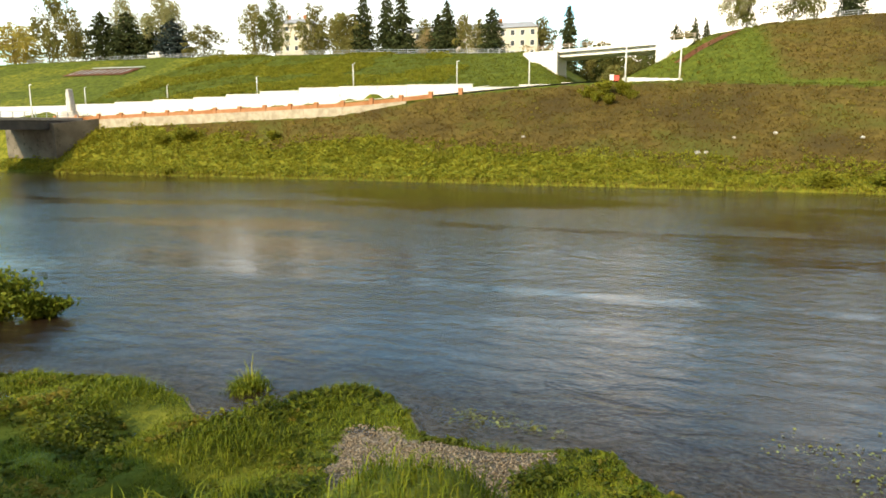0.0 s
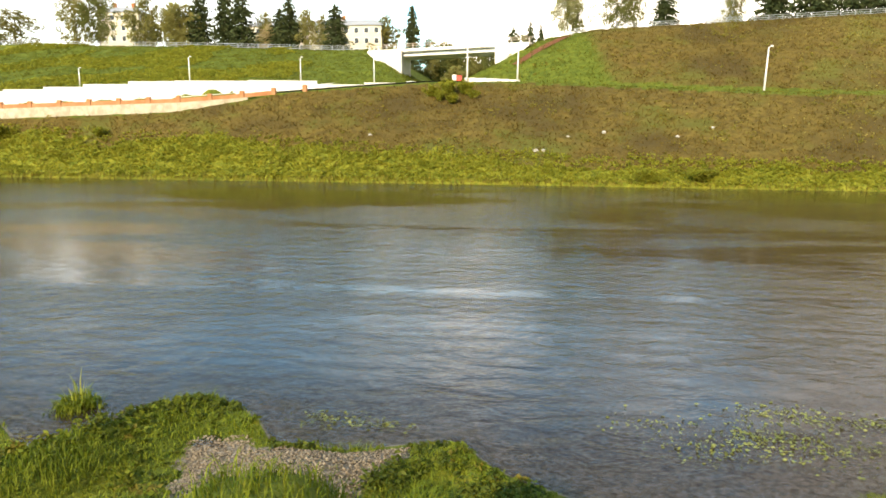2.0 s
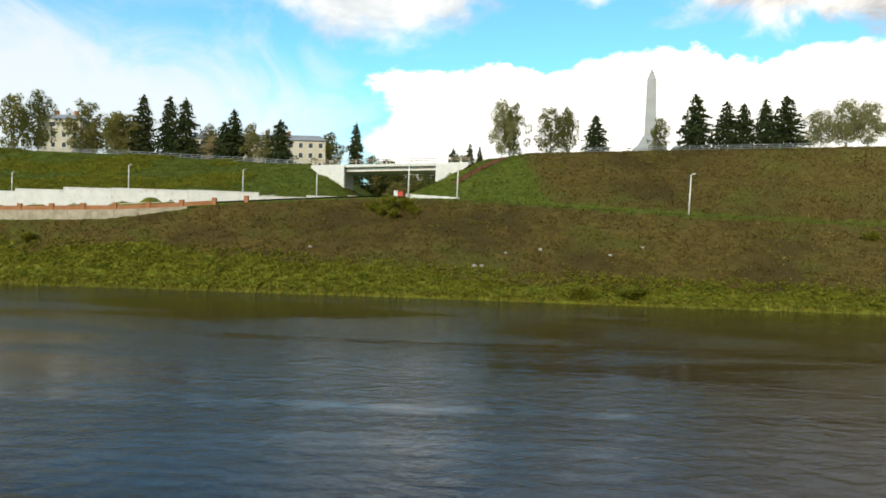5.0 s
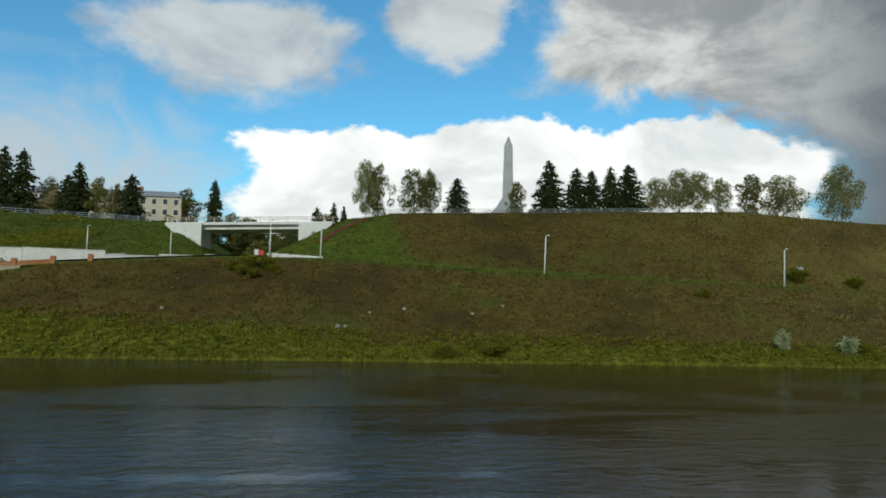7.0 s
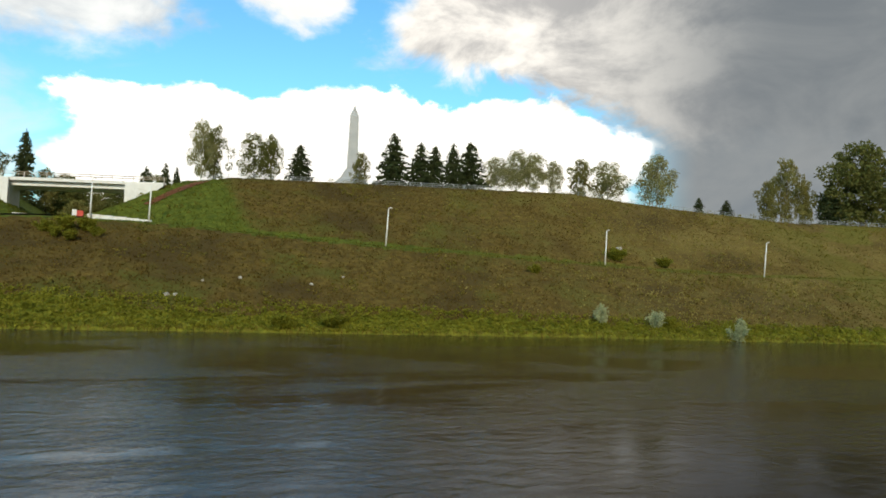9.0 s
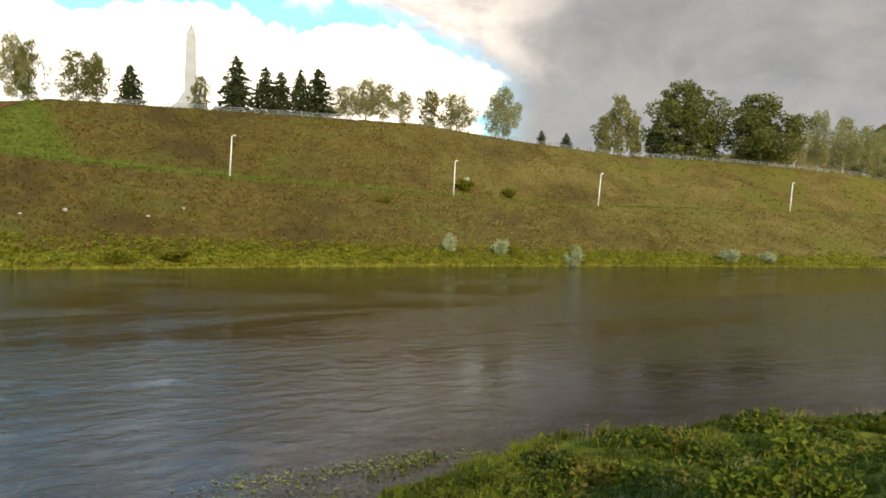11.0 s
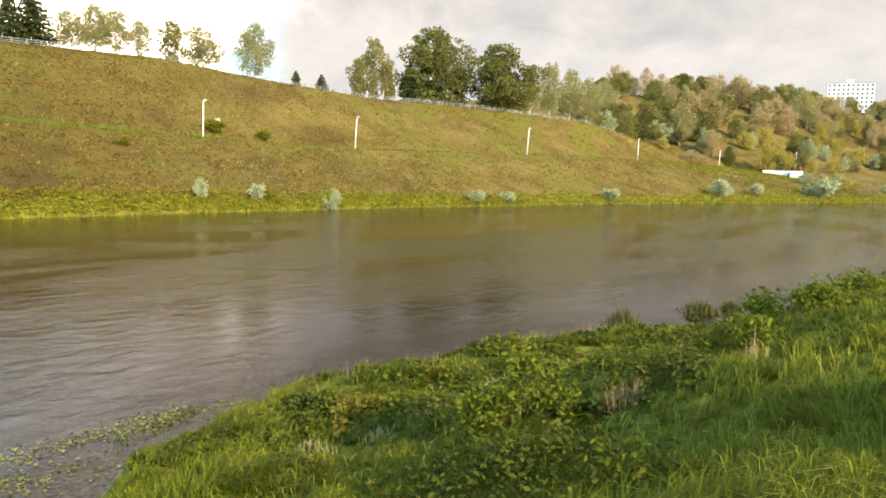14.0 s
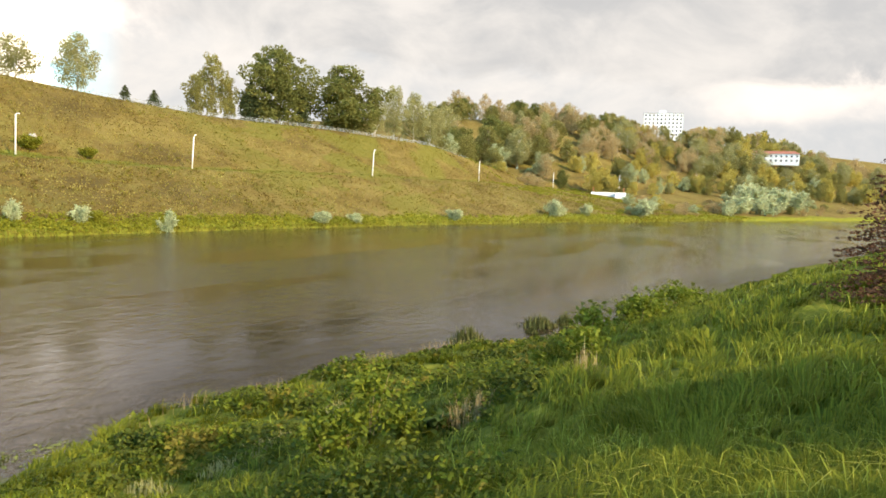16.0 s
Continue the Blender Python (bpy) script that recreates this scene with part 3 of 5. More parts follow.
def bush(name, height, width, seed, leaf, n=700, size=0.16, up=0.8):
    """A low bush of several stems."""
    rng = np.random.default_rng(seed)
    thing = new(name)
    pts = []
    for k in range(9):
        ang, tilt = rng.uniform(0, 6.28), rng.uniform(0.1, 1.0)
        tip = Vector((math.cos(ang) * width / 2 * tilt, math.sin(ang) * width / 2 * tilt, height * rng.uniform(0.65, 1.0) * (1 - 0.3 * tilt)))
        part("stem", mesh_bm("stem", tube(bmesh.new(), [(0, 0, -0.1), tuple(tip * 0.5 + Vector((0, 0, height * 0.08))), tuple(tip)], [0.03, 0.02, 0.006], 4), M["bark"]), thing)
        t = rng.uniform(0.15, 1.05, n // 9) ** 0.7
        pts.append(np.outer(t, np.array(tip)) + rng.normal(0, 0.13, (len(t), 3)) * [width * 0.6, width * 0.6, height * 0.5])
    pts = np.concatenate(pts)
    pts[:, 2] = np.maximum(pts[:, 2], 0.03)
    v, f = leaves(rng, pts, size, 0.0, up)
    part("foliage", mesh_np("foliage", v, f, M[leaf]), thing)
    return thing


def place(proto, x, y, h, wd, turn=0.0, z=None):
    """A copy of a plant of height 10 and width 10 set on the ground."""
    gz = land(x, y) if z is None else z
    m = pose(x, y, gz - 0.05, 0, 0, turn) @ Matrix.Diagonal((wd / 10, wd / 10, h / 10, 1))
    return copy_thing(proto, m)


PROTO = {}
PROTO["s"] = [spruce(10, 10, s) for s in (1, 2, 3)]
PROTO["u"] = [spruce(10, 10, 4, "blue_needles")]
PROTO["p"] = [broadleaf("pine_tree", 10, 10, s, "dark_leaf", "bark", 0.12, 50, 140, 0.20, 0.8, 0.75) for s in (11, 12)]
PROTO["b"] = [broadleaf("deciduous_tree", 10, 10, s, "olive_leaf", "bark", 0.08, 46, 110, 0.25, 0.85, 0.75) for s in (21, 22, 23)]
PROTO["B"] = [broadleaf("large_deciduous_tree", 10, 10, s, "dark_leaf", "bark", 0.08, 90, 150, 0.20, 0.95, 0.70) for s in (31, 32)]
PROTO["n"] = [broadleaf("birch_tree", 10, 10, s, "birch_leaf", "birch_bark", 0.16, 50, 170, 0.18, 0.85, 0.8) for s in (41, 42, 43)]
PROTO["g"] = [broadleaf("golden_tree", 10, 10, s, "gold_leaf", "bark", 0.05, 40, 110, 0.26, 0.8, 0.8) for s in (51, 52)]
PROTO["r"] = [broadleaf("rust_tree", 10, 10, s, "rust_leaf", "bark", 0.08, 40, 90, 0.22, 0.8, 0.8) for s in (61,)]
PROTO["w"] = [broadleaf("silver_willow", 10, 10, s, "willow_leaf", "bark", 0.03, 34, 140, 0.26, 0.6, 0.8) for s in (71, 72)]
TREE_TAGS = {
    "s": ("dark green spruce standing on the grassy hilltop", "spruce"), "u": ("blue-grey spruce standing on the hilltop", "spruce"),
    "p": ("dark green pine with a bushy crown on the hilltop", "pine"), "b": ("olive green leafy tree on the hilltop", "tree"),
    "B": ("large dark green tree with a rounded dense crown", "tree"), "n": ("slender birch with white trunk and thin yellowish crown", "birch"),
    "g": ("leafy tree with golden yellow autumn foliage", "tree"), "r": ("tree with rusty brown thinning autumn foliage", "tree"),
    "w": ("silvery grey-green willow near the river bank", "willow"),
}
for key, protos in PROTO.items():
    for ob in protos:
        tagged(ob, *TREE_TAGS[key], group="trees of the far bank")
USED = set()


def plant(key, x, y, h, wd, turn=0.0, z=None):
    """Set a tree of a kind; the first of each prototype is moved into place, the rest are copies."""
    protos = PROTO[key]
    ob = protos[int(abs(x * 7 + y * 3)) % len(protos)]
    if ob.name not in USED:
        USED.add(ob.name)
        gz = land(x, y) if z is None else z
        ob.matrix_basis = pose(x, y, gz - 0.05, 0, 0, turn)
        ob.scale = (wd / 10, wd / 10, h / 10)
        return ob
    scale = ob.scale.copy()
    ob.scale = (1, 1, 1)
    made = place(ob, x, y, h, wd, turn, z)
    ob.scale = scale
    return made


TREES_UPSTREAM = [("g", -228, 181, 14, 20), ("b", -209, 182, 23, 13), ("b", -200, 182, 15, 7.6), ("s", -189, 182, 15.7, 9.5), ("s", -179, 183, 15, 10),
                  ("s", -171, 184, 12.5, 8), ("n", -167, 186, 21, 11), ("u", -162, 184, 12.5, 12), ("b", -151, 185, 10.5, 11.5), ("n", -187, 190, 22, 9)]
TREES_PARK = [("b", -133, 187, 16.2, 9), ("p", -126, 187, 17.6, 9.5), ("b", -113, 188, 15.5, 9.2), ("b", -102, 188, 12.7, 10.3), ("s", -97, 189, 17.4, 6.2),
              ("s", -89, 188, 17, 6), ("s", -84, 187, 16.6, 6.5), ("r", -76, 187, 7.5, 4.6), ("s", -73, 187, 11.1, 5.8), ("s", -70, 186, 14.3, 6),
              ("b", -65, 186, 11.2, 6), ("b", -61, 186, 10, 4.7), ("s", -57, 185, 12.2, 6.2), ("b", -106, 191, 13, 8), ("b", -79, 192, 11, 7)]
TREES_BEHIND_BRIDGE = [("b", -50, 214, 13.5, 9.7), ("s", -42, 213, 18, 5), ("s", -12, 211, 13.8, 5.1), ("s", -7, 211, 12.5, 3.4), ("s", -4, 210, 9.8, 2.8),
                       ("b", -38, 222, 12, 9), ("B", -31, 226, 13, 9), ("b", -25, 224, 12.5, 8), ("B", -18, 225, 13, 9), ("b", -13, 222, 11, 8), ("B", -23, 236, 14, 11), ("B", -36, 240, 14, 11), ("b", -29, 214, 9, 7), ("B", -10, 238, 14, 11)]
TREES_OBELISK = [("n", 2, 175, 15.3, 5.6), ("p", 5, 175, 13.7, 6.8), ("p", 14, 175, 12.3, 8.2), ("p", 18, 175, 12.2, 5.5), ("s", 25, 175, 9.8, 5.4), ("b", 40, 174, 8.9, 4.9)]
TREES_HILL = [("s", 49, 175, 14.1, 7), ("s", 56, 174, 12.1, 6), ("s", 60, 174, 11.6, 5.2), ("s", 65, 174, 12.5, 5.4), ("s", 70, 174, 13, 7.3), ("n", 78, 174, 9.9, 7.1),
              ("n", 84, 174, 12.3, 6.2), ("n", 89, 174, 11.7, 6.9), ("n", 95, 174, 9.9, 5.4), ("b", 103, 173, 11.7, 8.4), ("n", 111, 171, 12.3, 9.2), ("n", 125, 167, 16.2, 9)]
TREES_LIMES = [("s", 138, 165, 5.6, 2.8), ("s", 146, 163, 5.8, 3.5), ("b", 157, 159, 12.4, 7.2), ("b", 163, 158, 19.4, 9.1), ("b", 168, 156, 13.8, 4.8),
               ("s", 176, 154, 12.7, 5.6), ("B", 185, 151, 25, 18.5), ("s", 195, 149, 14, 6), ("B", 211, 143, 23.5, 21), ("n", 225, 138, 18.4, 6.4), ("n", 234, 135, 20.8, 7),
               ("n", 244, 132, 20, 10), ("n", 254, 130, 19, 9), ("b", 262, 136, 12, 9), ("b", 276, 138, 11, 9), ("w", 288, 139, 13, 10), ("b", 299, 134, 15, 11)]
TREES_HILL_END = [("B", 312, 143, 19, 13), ("w", 322, 128, 14, 11), ("b", 334, 138, 20, 13), ("n", 344, 125, 20, 12), ("b", 310, 124, 12, 10), ("B", 350, 142, 22, 14), ("w", 342, 112, 12, 10), ("g", 288, 112, 4.5, 6), ("r", 298, 103, 5.5, 8), ("r", 305, 101, 4.5, 7), ("b", 360, 120, 17, 12)]
for i, (key, x, y, h, wd) in enumerate(TREES_UPSTREAM + TREES_PARK + TREES_BEHIND_BRIDGE + TREES_OBELISK + TREES_HILL + TREES_LIMES + TREES_HILL_END):
    plant(key, x, y, h * 1.03, wd * {"p": 1.12, "s": 1.65, "B": 1.4}.get(key, 1.3), i * 67.0)
rng = np.random.default_rng(5)
count = 0
while count < 440:
    if count < 350:
        x, s = rng.uniform(290, 690), rng.uniform(52, 260)
    else:
        x, s = rng.uniform(380, 700), rng.uniform(45, 300)
    y = float(far_shore(x)) + s
    az = math.degrees(math.atan2(x, y))
    if az < 63.5 or az > 99 or (az < 67 and s < 125) or (s < 80 and az < 74.5) or (x < 330 and s < 95) or (count >= 350 and az < 83):
        continue
    low = s < 110
    key = rng.choice(["g", "b", "w", "b", "g", "n"] if low and az > 74 else ["B", "r", "b", "b", "n", "r", "r"] if az < 77 else ["r", "g", "b", "n", "r", "n"])
    h = rng.uniform(8, 13) if low else rng.uniform(12, 19)
    if 79 < az < 83.5:
        h *= 0.75                    # lower growth before the apartment block
    plant(str(key), x, y, h, h * rng.uniform(0.6, 0.95), rng.uniform(0, 360))
    count += 1

# low thicket at the foot of the woods
count = 0
while count < 46:
    x, s = rng.uniform(268, 470), rng.uniform(5, 48)
    y = float(far_shore(x)) + s
    if 76 < math.degrees(math.atan2(x, y)) < 78.6 and s > 8:
        continue
    h = rng.uniform(2.2, 5.0)
    plant(str(rng.choice(["g", "r", "w", "r", "b", "w"])), x, y, h, h * rng.uniform(1.1, 1.8), rng.uniform(0, 360))
    count += 1

# willows and bushes along the far shore
WILLOW = [bush("willow_bush", 10, 10, s, "willow_leaf", 1900, 0.5, 3.2) for s in (81, 82)]
GREEN = [bush("green_bush", 10, 10, s, "weed_leaf", 2400, 0.5, 0.6) for s in (83,)]
SHORE_BUSHES = [(0, 64.5, 99.5, 2.4, 3.2), (0, 73.4, 97, 2.2, 4.0), (0, 85, 91.5, 2.8, 3.4), (0, 122, 86.5, 2.0, 5), (0, 131, 84.5, 1.6, 5), (0, 166, 77, 2.2, 6),
                (0, 215, 64, 4, 8), (0, 232, 59, 3, 6), (0, 262, 47, 4.5, 12), (0, 274, 46, 4, 9), (0, 330, 22, 5, 10), (0, 352, 18, 6.5, 16), (0, 366, 8, 6, 14), (0, 374, 16, 10, 18), (0, 385, 4, 9, 18), (0, 400, -4, 9, 18), (0, 385, 22, 8, 16)]
GREEN_BUSHES = [(1, -93, 101.6, 1.4, 2.6), (1, 12.7, 98.6, 2.2, 4.0), (1, 20, 99, 2.0, 5.5), (1, -19, 131, 3.2, 4.5), (1, -16, 131.5, 2.8, 3.6), (1, -22, 130, 2.4, 3.2), (1, -18, 127.5, 2.0, 3), (1, -20.5, 128.5, 2.2, 2.8), (1, -14.5, 130, 1.8, 2.6), (1, -97, 112, 3, 6), (1, -78, 113.5, 2.0, 3.5), (1, 88, 131, 3.2, 5), (1, 62, 119, 2.0, 3.0), (1, 76, 97.5, 2, 2.6), (1, 98, 128, 2.4, 4), (1, -103, 111.5, 2.2, 4)]
made_bush = set()
for i, (kind, x, y, h, wd) in enumerate(SHORE_BUSHES + GREEN_BUSHES):
    src = (GREEN if kind else WILLOW)[i % (1 if kind else 2)]
    tagged(src, "leafy green bush on the far river bank" if kind else "silvery willow bush at the water's edge", "bush", "bushes of the far bank")
    h, wd = (h, wd) if kind else (h * 1.45, wd * 0.95)
    m = pose(x, y, land(x, y) - 0.05, 0, 0, i * 50) @ Matrix.Diagonal((wd / 10, wd / 10, h / 10, 1))
    if src.name in made_bush:
        keep = src.scale.copy()
        src.scale = (1, 1, 1)
        copy_thing(src, m)
        src.scale = keep
    else:
        made_bush.add(src.name)
        src.matrix_basis = m


# ---- lamp posts ----
def lamp_post(height=7.5):
    post = new("lamp_post")
    part("pole", mesh_bm("pole", tube(bmesh.new(), [(0, 0, -0.2), (0, 0, height * 0.5), (0, 0, height - 0.1)], [0.17, 0.14, 0.10], 10), M["white_paint"], True), post)
    part("arm", mesh_bm("arm", tube(bmesh.new(), [(0, 0, height - 0.25), (0.12, 0, height - 0.04), (0.32, 0, height + 0.04)], [0.05, 0.05, 0.045], 6), M["white_paint"], True), post)
    head = part("lamp_head", block("lamp_head", M["white_paint"], 0.2, 0.72, -0.14, 0.14, height, height + 0.16, 0.04), post)
    part("lens", block("lens", M["lamp_glass"], 0.26, 0.68, -0.1, 0.1, height - 0.05, height + 0.005, 0.01), head, label="milky lamp lens")
    return tagged(post, "slender white street lamp post on the grassy slope", "street lamp", "lamp posts")


POST = lamp_post()
HILL_POSTS = [(-7, 140, 1), (35.3, 129, 2.0), (82.5, 127, 1.2), (118.5, 120.2, 4), (170, 104.6, 5), (239, 101.5, 1), (326, 100, 1.5), (370, 78, 1), (-16.9, 141, 0.5)]
ROAD_POSTS = [(-14.2, 5.34), (-19.9, 5.06), (-28.1, 4.91), (-35.5, 3.88), (-42.0, 3.18), (-47.5, 2.90), (-50.9, 3.03)]   # bearing and rise of the top, degrees
for i, (x, y, tilt) in enumerate(HILL_POSTS):
    m = pose(x, y, land(x, y), 0, tilt, 0)
    if i == 0:
        POST.matrix_basis = m
    else:
        copy_thing(POST, m)
for az, el in ROAD_POSTS:
    d, back = 90.0, 11.6 if az > -50 else -4.0
    while d * math.cos(radians(az)) < float(ledge(d * math.sin(radians(az)))[0]) + back:
        d += 0.25
    x, y = d * math.sin(radians(az)), d * math.cos(radians(az))
    foot = land(x, y) if az > -50 else 10.8
    copy_thing(POST, pose(x, y, foot) @ Matrix.Diagonal((0.8, 0.8, (EYE + d * math.tan(radians(el)) - foot) / 7.6, 1)))

# ---- road, walls and parapet on the far bank ----
def strip(name, x0, x1, step, y_of, z_of, mat):
    """A ribbon along x: y_of(x) gives its two edges, z_of(x) its height."""
    bm = bmesh.new()
    last = None
    for x in np.arange(x0, x1 + step / 2, step):
        a, b = y_of(x)
        pair = [bm.verts.new((x, a, z_of(x))), bm.verts.new((x, b, z_of(x)))]
        if last:
            bm.faces.new((last[0], pair[0], pair[1], last[1]))
        last = pair
    bmesh.ops.solidify(bm, geom=bm.faces[:], thickness=0.25)
    return mesh_bm(name, bm, mat)


tagged(new("road", strip("road", -170, -16, 3.0, lambda x: (float(ledge(x)[0]) + 0.8, float(ledge(x)[0]) + 9.4), lambda x: float(ledge(x)[1]) + 0.3, M["asphalt"])), "grey asphalt road rising along the river bank", "road", kind="structure")


def run_box(bm, p, q, thick, z0p, z1p, z0q, z1q):
    """A wall piece from p to q with its own foot and top height at each end."""
    d = Vector((q[0] - p[0], q[1] - p[1], 0)).normalized()
    n = Vector((-d.y, d.x, 0)) * thick / 2
    vs = [bm.verts.new((e[0] + s * n.x, e[1] + s * n.y, z)) for e, a, b in ((p, z0p, z1p), (q, z0q, z1q)) for s in (-1, 1) for z in (a, b)]
    for f in ((0, 1, 3, 2), (4, 6, 7, 5), (0, 4, 5, 1), (2, 3, 7, 6), (1, 5, 7, 3), (0, 2, 6, 4)):
        bm.faces.new([vs[i] for i in f])


wall = tagged(new("wall_road"), "white stepped retaining wall behind the road", "wall", kind="structure")
edges = [-165, -141, -128, -118, -108, -100, -92, -83, -74, -60, -47, -38, -30, -22]
for a, b in zip(edges, edges[1:]):
    bm = bmesh.new()
    ya, yb = (float(ledge(v)[0]) + 10.3 for v in (a, b))
    za, zb = (float(ledge(v)[1]) for v in (a, b))
    top = (za + zb) / 2 + wall_height((a + b) / 2)
    run_box(bm, (a, ya), (b - 0.04, yb), 0.6, za - 1, top, zb - 1, top)
    run_box(bm, (a, ya), (b - 0.04, yb), 0.8, top, top + 0.14, top, top + 0.14)
    part("wall_segment", mesh_bm("wall_segment", bm, M["white_paint"]), wall)
lower = tagged(new("wall_masonry"), "pale rubble stone retaining wall under the parapet", "wall", kind="structure")
for a in np.arange(-132, -56, 4.0):
    b = a + 3.97
    bm = bmesh.new()
    dr = [float(np.interp(v, [-140, -70, -55], [2.0, 1.7, 0.3])) for v in (a, b)]
    pts = [(v, float(ledge(v)[0]) - 0.25) for v in (a, b)]
    zs = [float(ledge(v)[1]) for v in (a, b)]
    run_box(bm, pts[0], pts[1], 0.7, zs[0] - dr[0] - 0.6, zs[0] - 0.40, zs[1] - dr[1] - 0.6, zs[1] - 0.40)
    part("wall_segment", mesh_bm("wall_segment", bm, M["white_stone"]), lower)
parapet = tagged(new("parapet"), "orange brick parapet with posts along the road", "parapet", kind="structure")
PILLAR = block("pillar", M["orange_brick"], -0.4, 0.4, -0.35, 0.35, -0.2, 1.15, 0.04)
for a in np.arange(-134, -44, 5.5):
    b = a + 5.5
    pts = [(v, float(ledge(v)[0]) - 0.1) for v in (a, b)]
    low = float(np.interp(a, [-60, -45], [0.45, 0.15]))
    zs = [float(ledge(v)[1]) + 0.1 - low for v in (a, b)]
    part("pillar", PILLAR, parapet, pose(pts[0][0], pts[0][1], zs[0]))
    if a < -56:
        bm = bmesh.new()
        run_box(bm, (a + 0.4, pts[0][1]), (b - 0.4, pts[1][1]), 0.4, zs[0] - 0.05, zs[0] + 0.7, zs[1] - 0.05, zs[1] + 0.7)
        part("brick_panel", mesh_bm("brick_panel", bm, M["orange_brick"]), parapet)
    for lift in ((0.95,) if a < -56 else (0.5, 1.0)):
        bm = tube(bmesh.new(), [(a + 0.4, pts[0][1], zs[0] + lift), (b - 0.4, pts[1][1], zs[1] + lift)], [0.05, 0.05], 6)
        part("rail", mesh_bm("rail", bm, M["white_paint"]), parapet)
kerb = tagged(new("wall_low"), "low white kerb wall at the foot of the hill", "wall", kind="structure")
for a in np.arange(-17.5, -6.5, 2.2):
    part("wall_segment", block("wall_segment", M["white_paint"], a, a + 2.15, 141.6, 142.2, 15.8, 17.4 - 0.05 * (a + 17), 0.03), kerb)
barrier = tagged(new("road_barrier"), "red and white plastic road barrier by the underpass", "barrier")
part("base", block("base", M["white_paint"], -1.6, -0.5, -0.5, 0.5, 0, 1.7, 0.06), barrier)
part("panel", block("panel", M["red_plastic"], -0.48, 1.0, -0.45, 0.45, 0, 1.5, 0.08), barrier)
barrier.matrix_basis = pose(-18.6, 140.5, 16.6) @ Matrix.Diagonal((0.7, 0.7, 0.8, 1))

# ---- underpass bridge ----
bridge = tagged(new("overpass_bridge"), "white concrete road bridge over the underpass", "bridge")
def slope_box(x0, x1, y0, y1, z0, z1, mat, tilt=0.038):
    bm = box(bmesh.new(), x0, x1, y0, y1, z0, z1, 0.03)
    for v in bm.verts:
        v.co.z += (v.co.x + 24) * tilt
    return mesh_bm("beam", bm, mat)
part("deck", slope_box(-41.5, -5, 160.3, 170, 24.95, 25.35, M["concrete"]), bridge)
part("edge_beam", slope_box(-41.8, -5.6, 160.0, 160.6, 24.75, 25.4, M["white_paint"]), bridge)
for k in range(5):
    part("girder", slope_box(-34.5, -12.5, 161 + k * 2.1, 161.9 + k * 2.1, 23.8, 24.96, M["white_paint"]), bridge)
for x0, x1 in ((-36, -34.0), (-13.0, -11)):
    part("abutment", slope_box(x0, x1, 160.6, 170, 15, 24.95, M["white_paint"]), bridge)
def prism(outline, y0, y1):
    """A slab with the outline given in x and z, from y0 to y1."""
    bm = bmesh.new()
    front, rear = ([bm.verts.new((x, y, z)) for x, z in outline] for y in (y0, y1))
    bm.faces.new(front)
    bm.faces.new(rear[::-1])
    for k in range(len(outline)):
        bm.faces.new((front[k - 1], front[k], rear[k], rear[k - 1]))
    return bm
for outline in (((-41.8, 24.5), (-34.02, 24.85), (-34.02, 18.2), (-34.9, 18.6), (-41.8, 24.1)), ((-12.98, 25.3), (-5.6, 25.7), (-5.6, 25.3), (-12.2, 20.0), (-12.98, 19.6))):
    part("wing_wall", mesh_bm("wing_wall", prism(outline, 159.4, 159.98), M["white_paint"]), bridge)
for i, x in enumerate(np.arange(-41.5, -5, 2.0)):
    z = 25.4 + (x + 24) * 0.038
    part("railing_post", block("railing_post", M["white_paint"], x - 0.06, x + 0.06, 160.2, 160.32, z, z + 1.05), bridge)
for lift in (0.55, 1.0):
    part("handrail", slope_box(-41.5, -5, 160.2, 160.32, 25.4 + lift, 25.4 + lift + 0.14, M["rail_brown"]), bridge)
sign = tagged(new("orange_bank"), "reddish earth strip beside the bridge on the slope", "earth", kind="structure")
bm = bmesh.new()
prev = None
for k in range(9):
    x, y = -9 + k * 1.35, 154.5 + k * 1.15
    pair = [bm.verts.new((x, y, land(x, y) + 0.12)), bm.verts.new((x + 2.0, y - 0.6, land(x + 2.0, y - 0.6) + 0.12))]
    if prev:
        bm.faces.new((prev[0], pair[0], pair[1], prev[1]))
    prev = pair
bmesh.ops.solidify(bm, geom=bm.faces[:], thickness=0.2)
part("earth", mesh_bm("earth", bm, M["flower_bed"]), sign)

# ---- river bridge upstream ----
rb = tagged(new("river_bridge"), "concrete river bridge with grey steel railing", "bridge")
part("deck", block("deck", M["concrete"], -139, -127, 20, 121, 10.2, 10.8, 0.05), rb)
for k in range(4):
    part("girder", block("girder", M["dark_steel"], -138.4 + k * 3.4, -137.4 + k * 3.4, 20, 114, 8.4, 10.2), rb)
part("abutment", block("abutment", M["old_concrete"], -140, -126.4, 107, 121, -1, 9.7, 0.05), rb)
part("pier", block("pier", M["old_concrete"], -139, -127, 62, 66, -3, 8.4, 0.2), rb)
for k, y in enumerate(np.arange(24, 121, 2.5)):
    part("railing_post", block("railing_post", M["steel_grey"], -127.2, -127.05, y, y + 0.12, 10.8, 11.9), rb)
for z in (11.15, 11.5, 11.85):
    part("rail", block("rail", M["steel_grey"], -127.2, -127.08, 24, 121, z, z + 0.07), rb)
wingb = tagged(new("abutment_wall"), "concrete wing wall of the river bridge on the bank", "wall", kind="structure")
bm = bmesh.new()
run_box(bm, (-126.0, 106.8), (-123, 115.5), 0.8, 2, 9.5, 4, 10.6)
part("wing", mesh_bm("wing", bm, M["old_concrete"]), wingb)
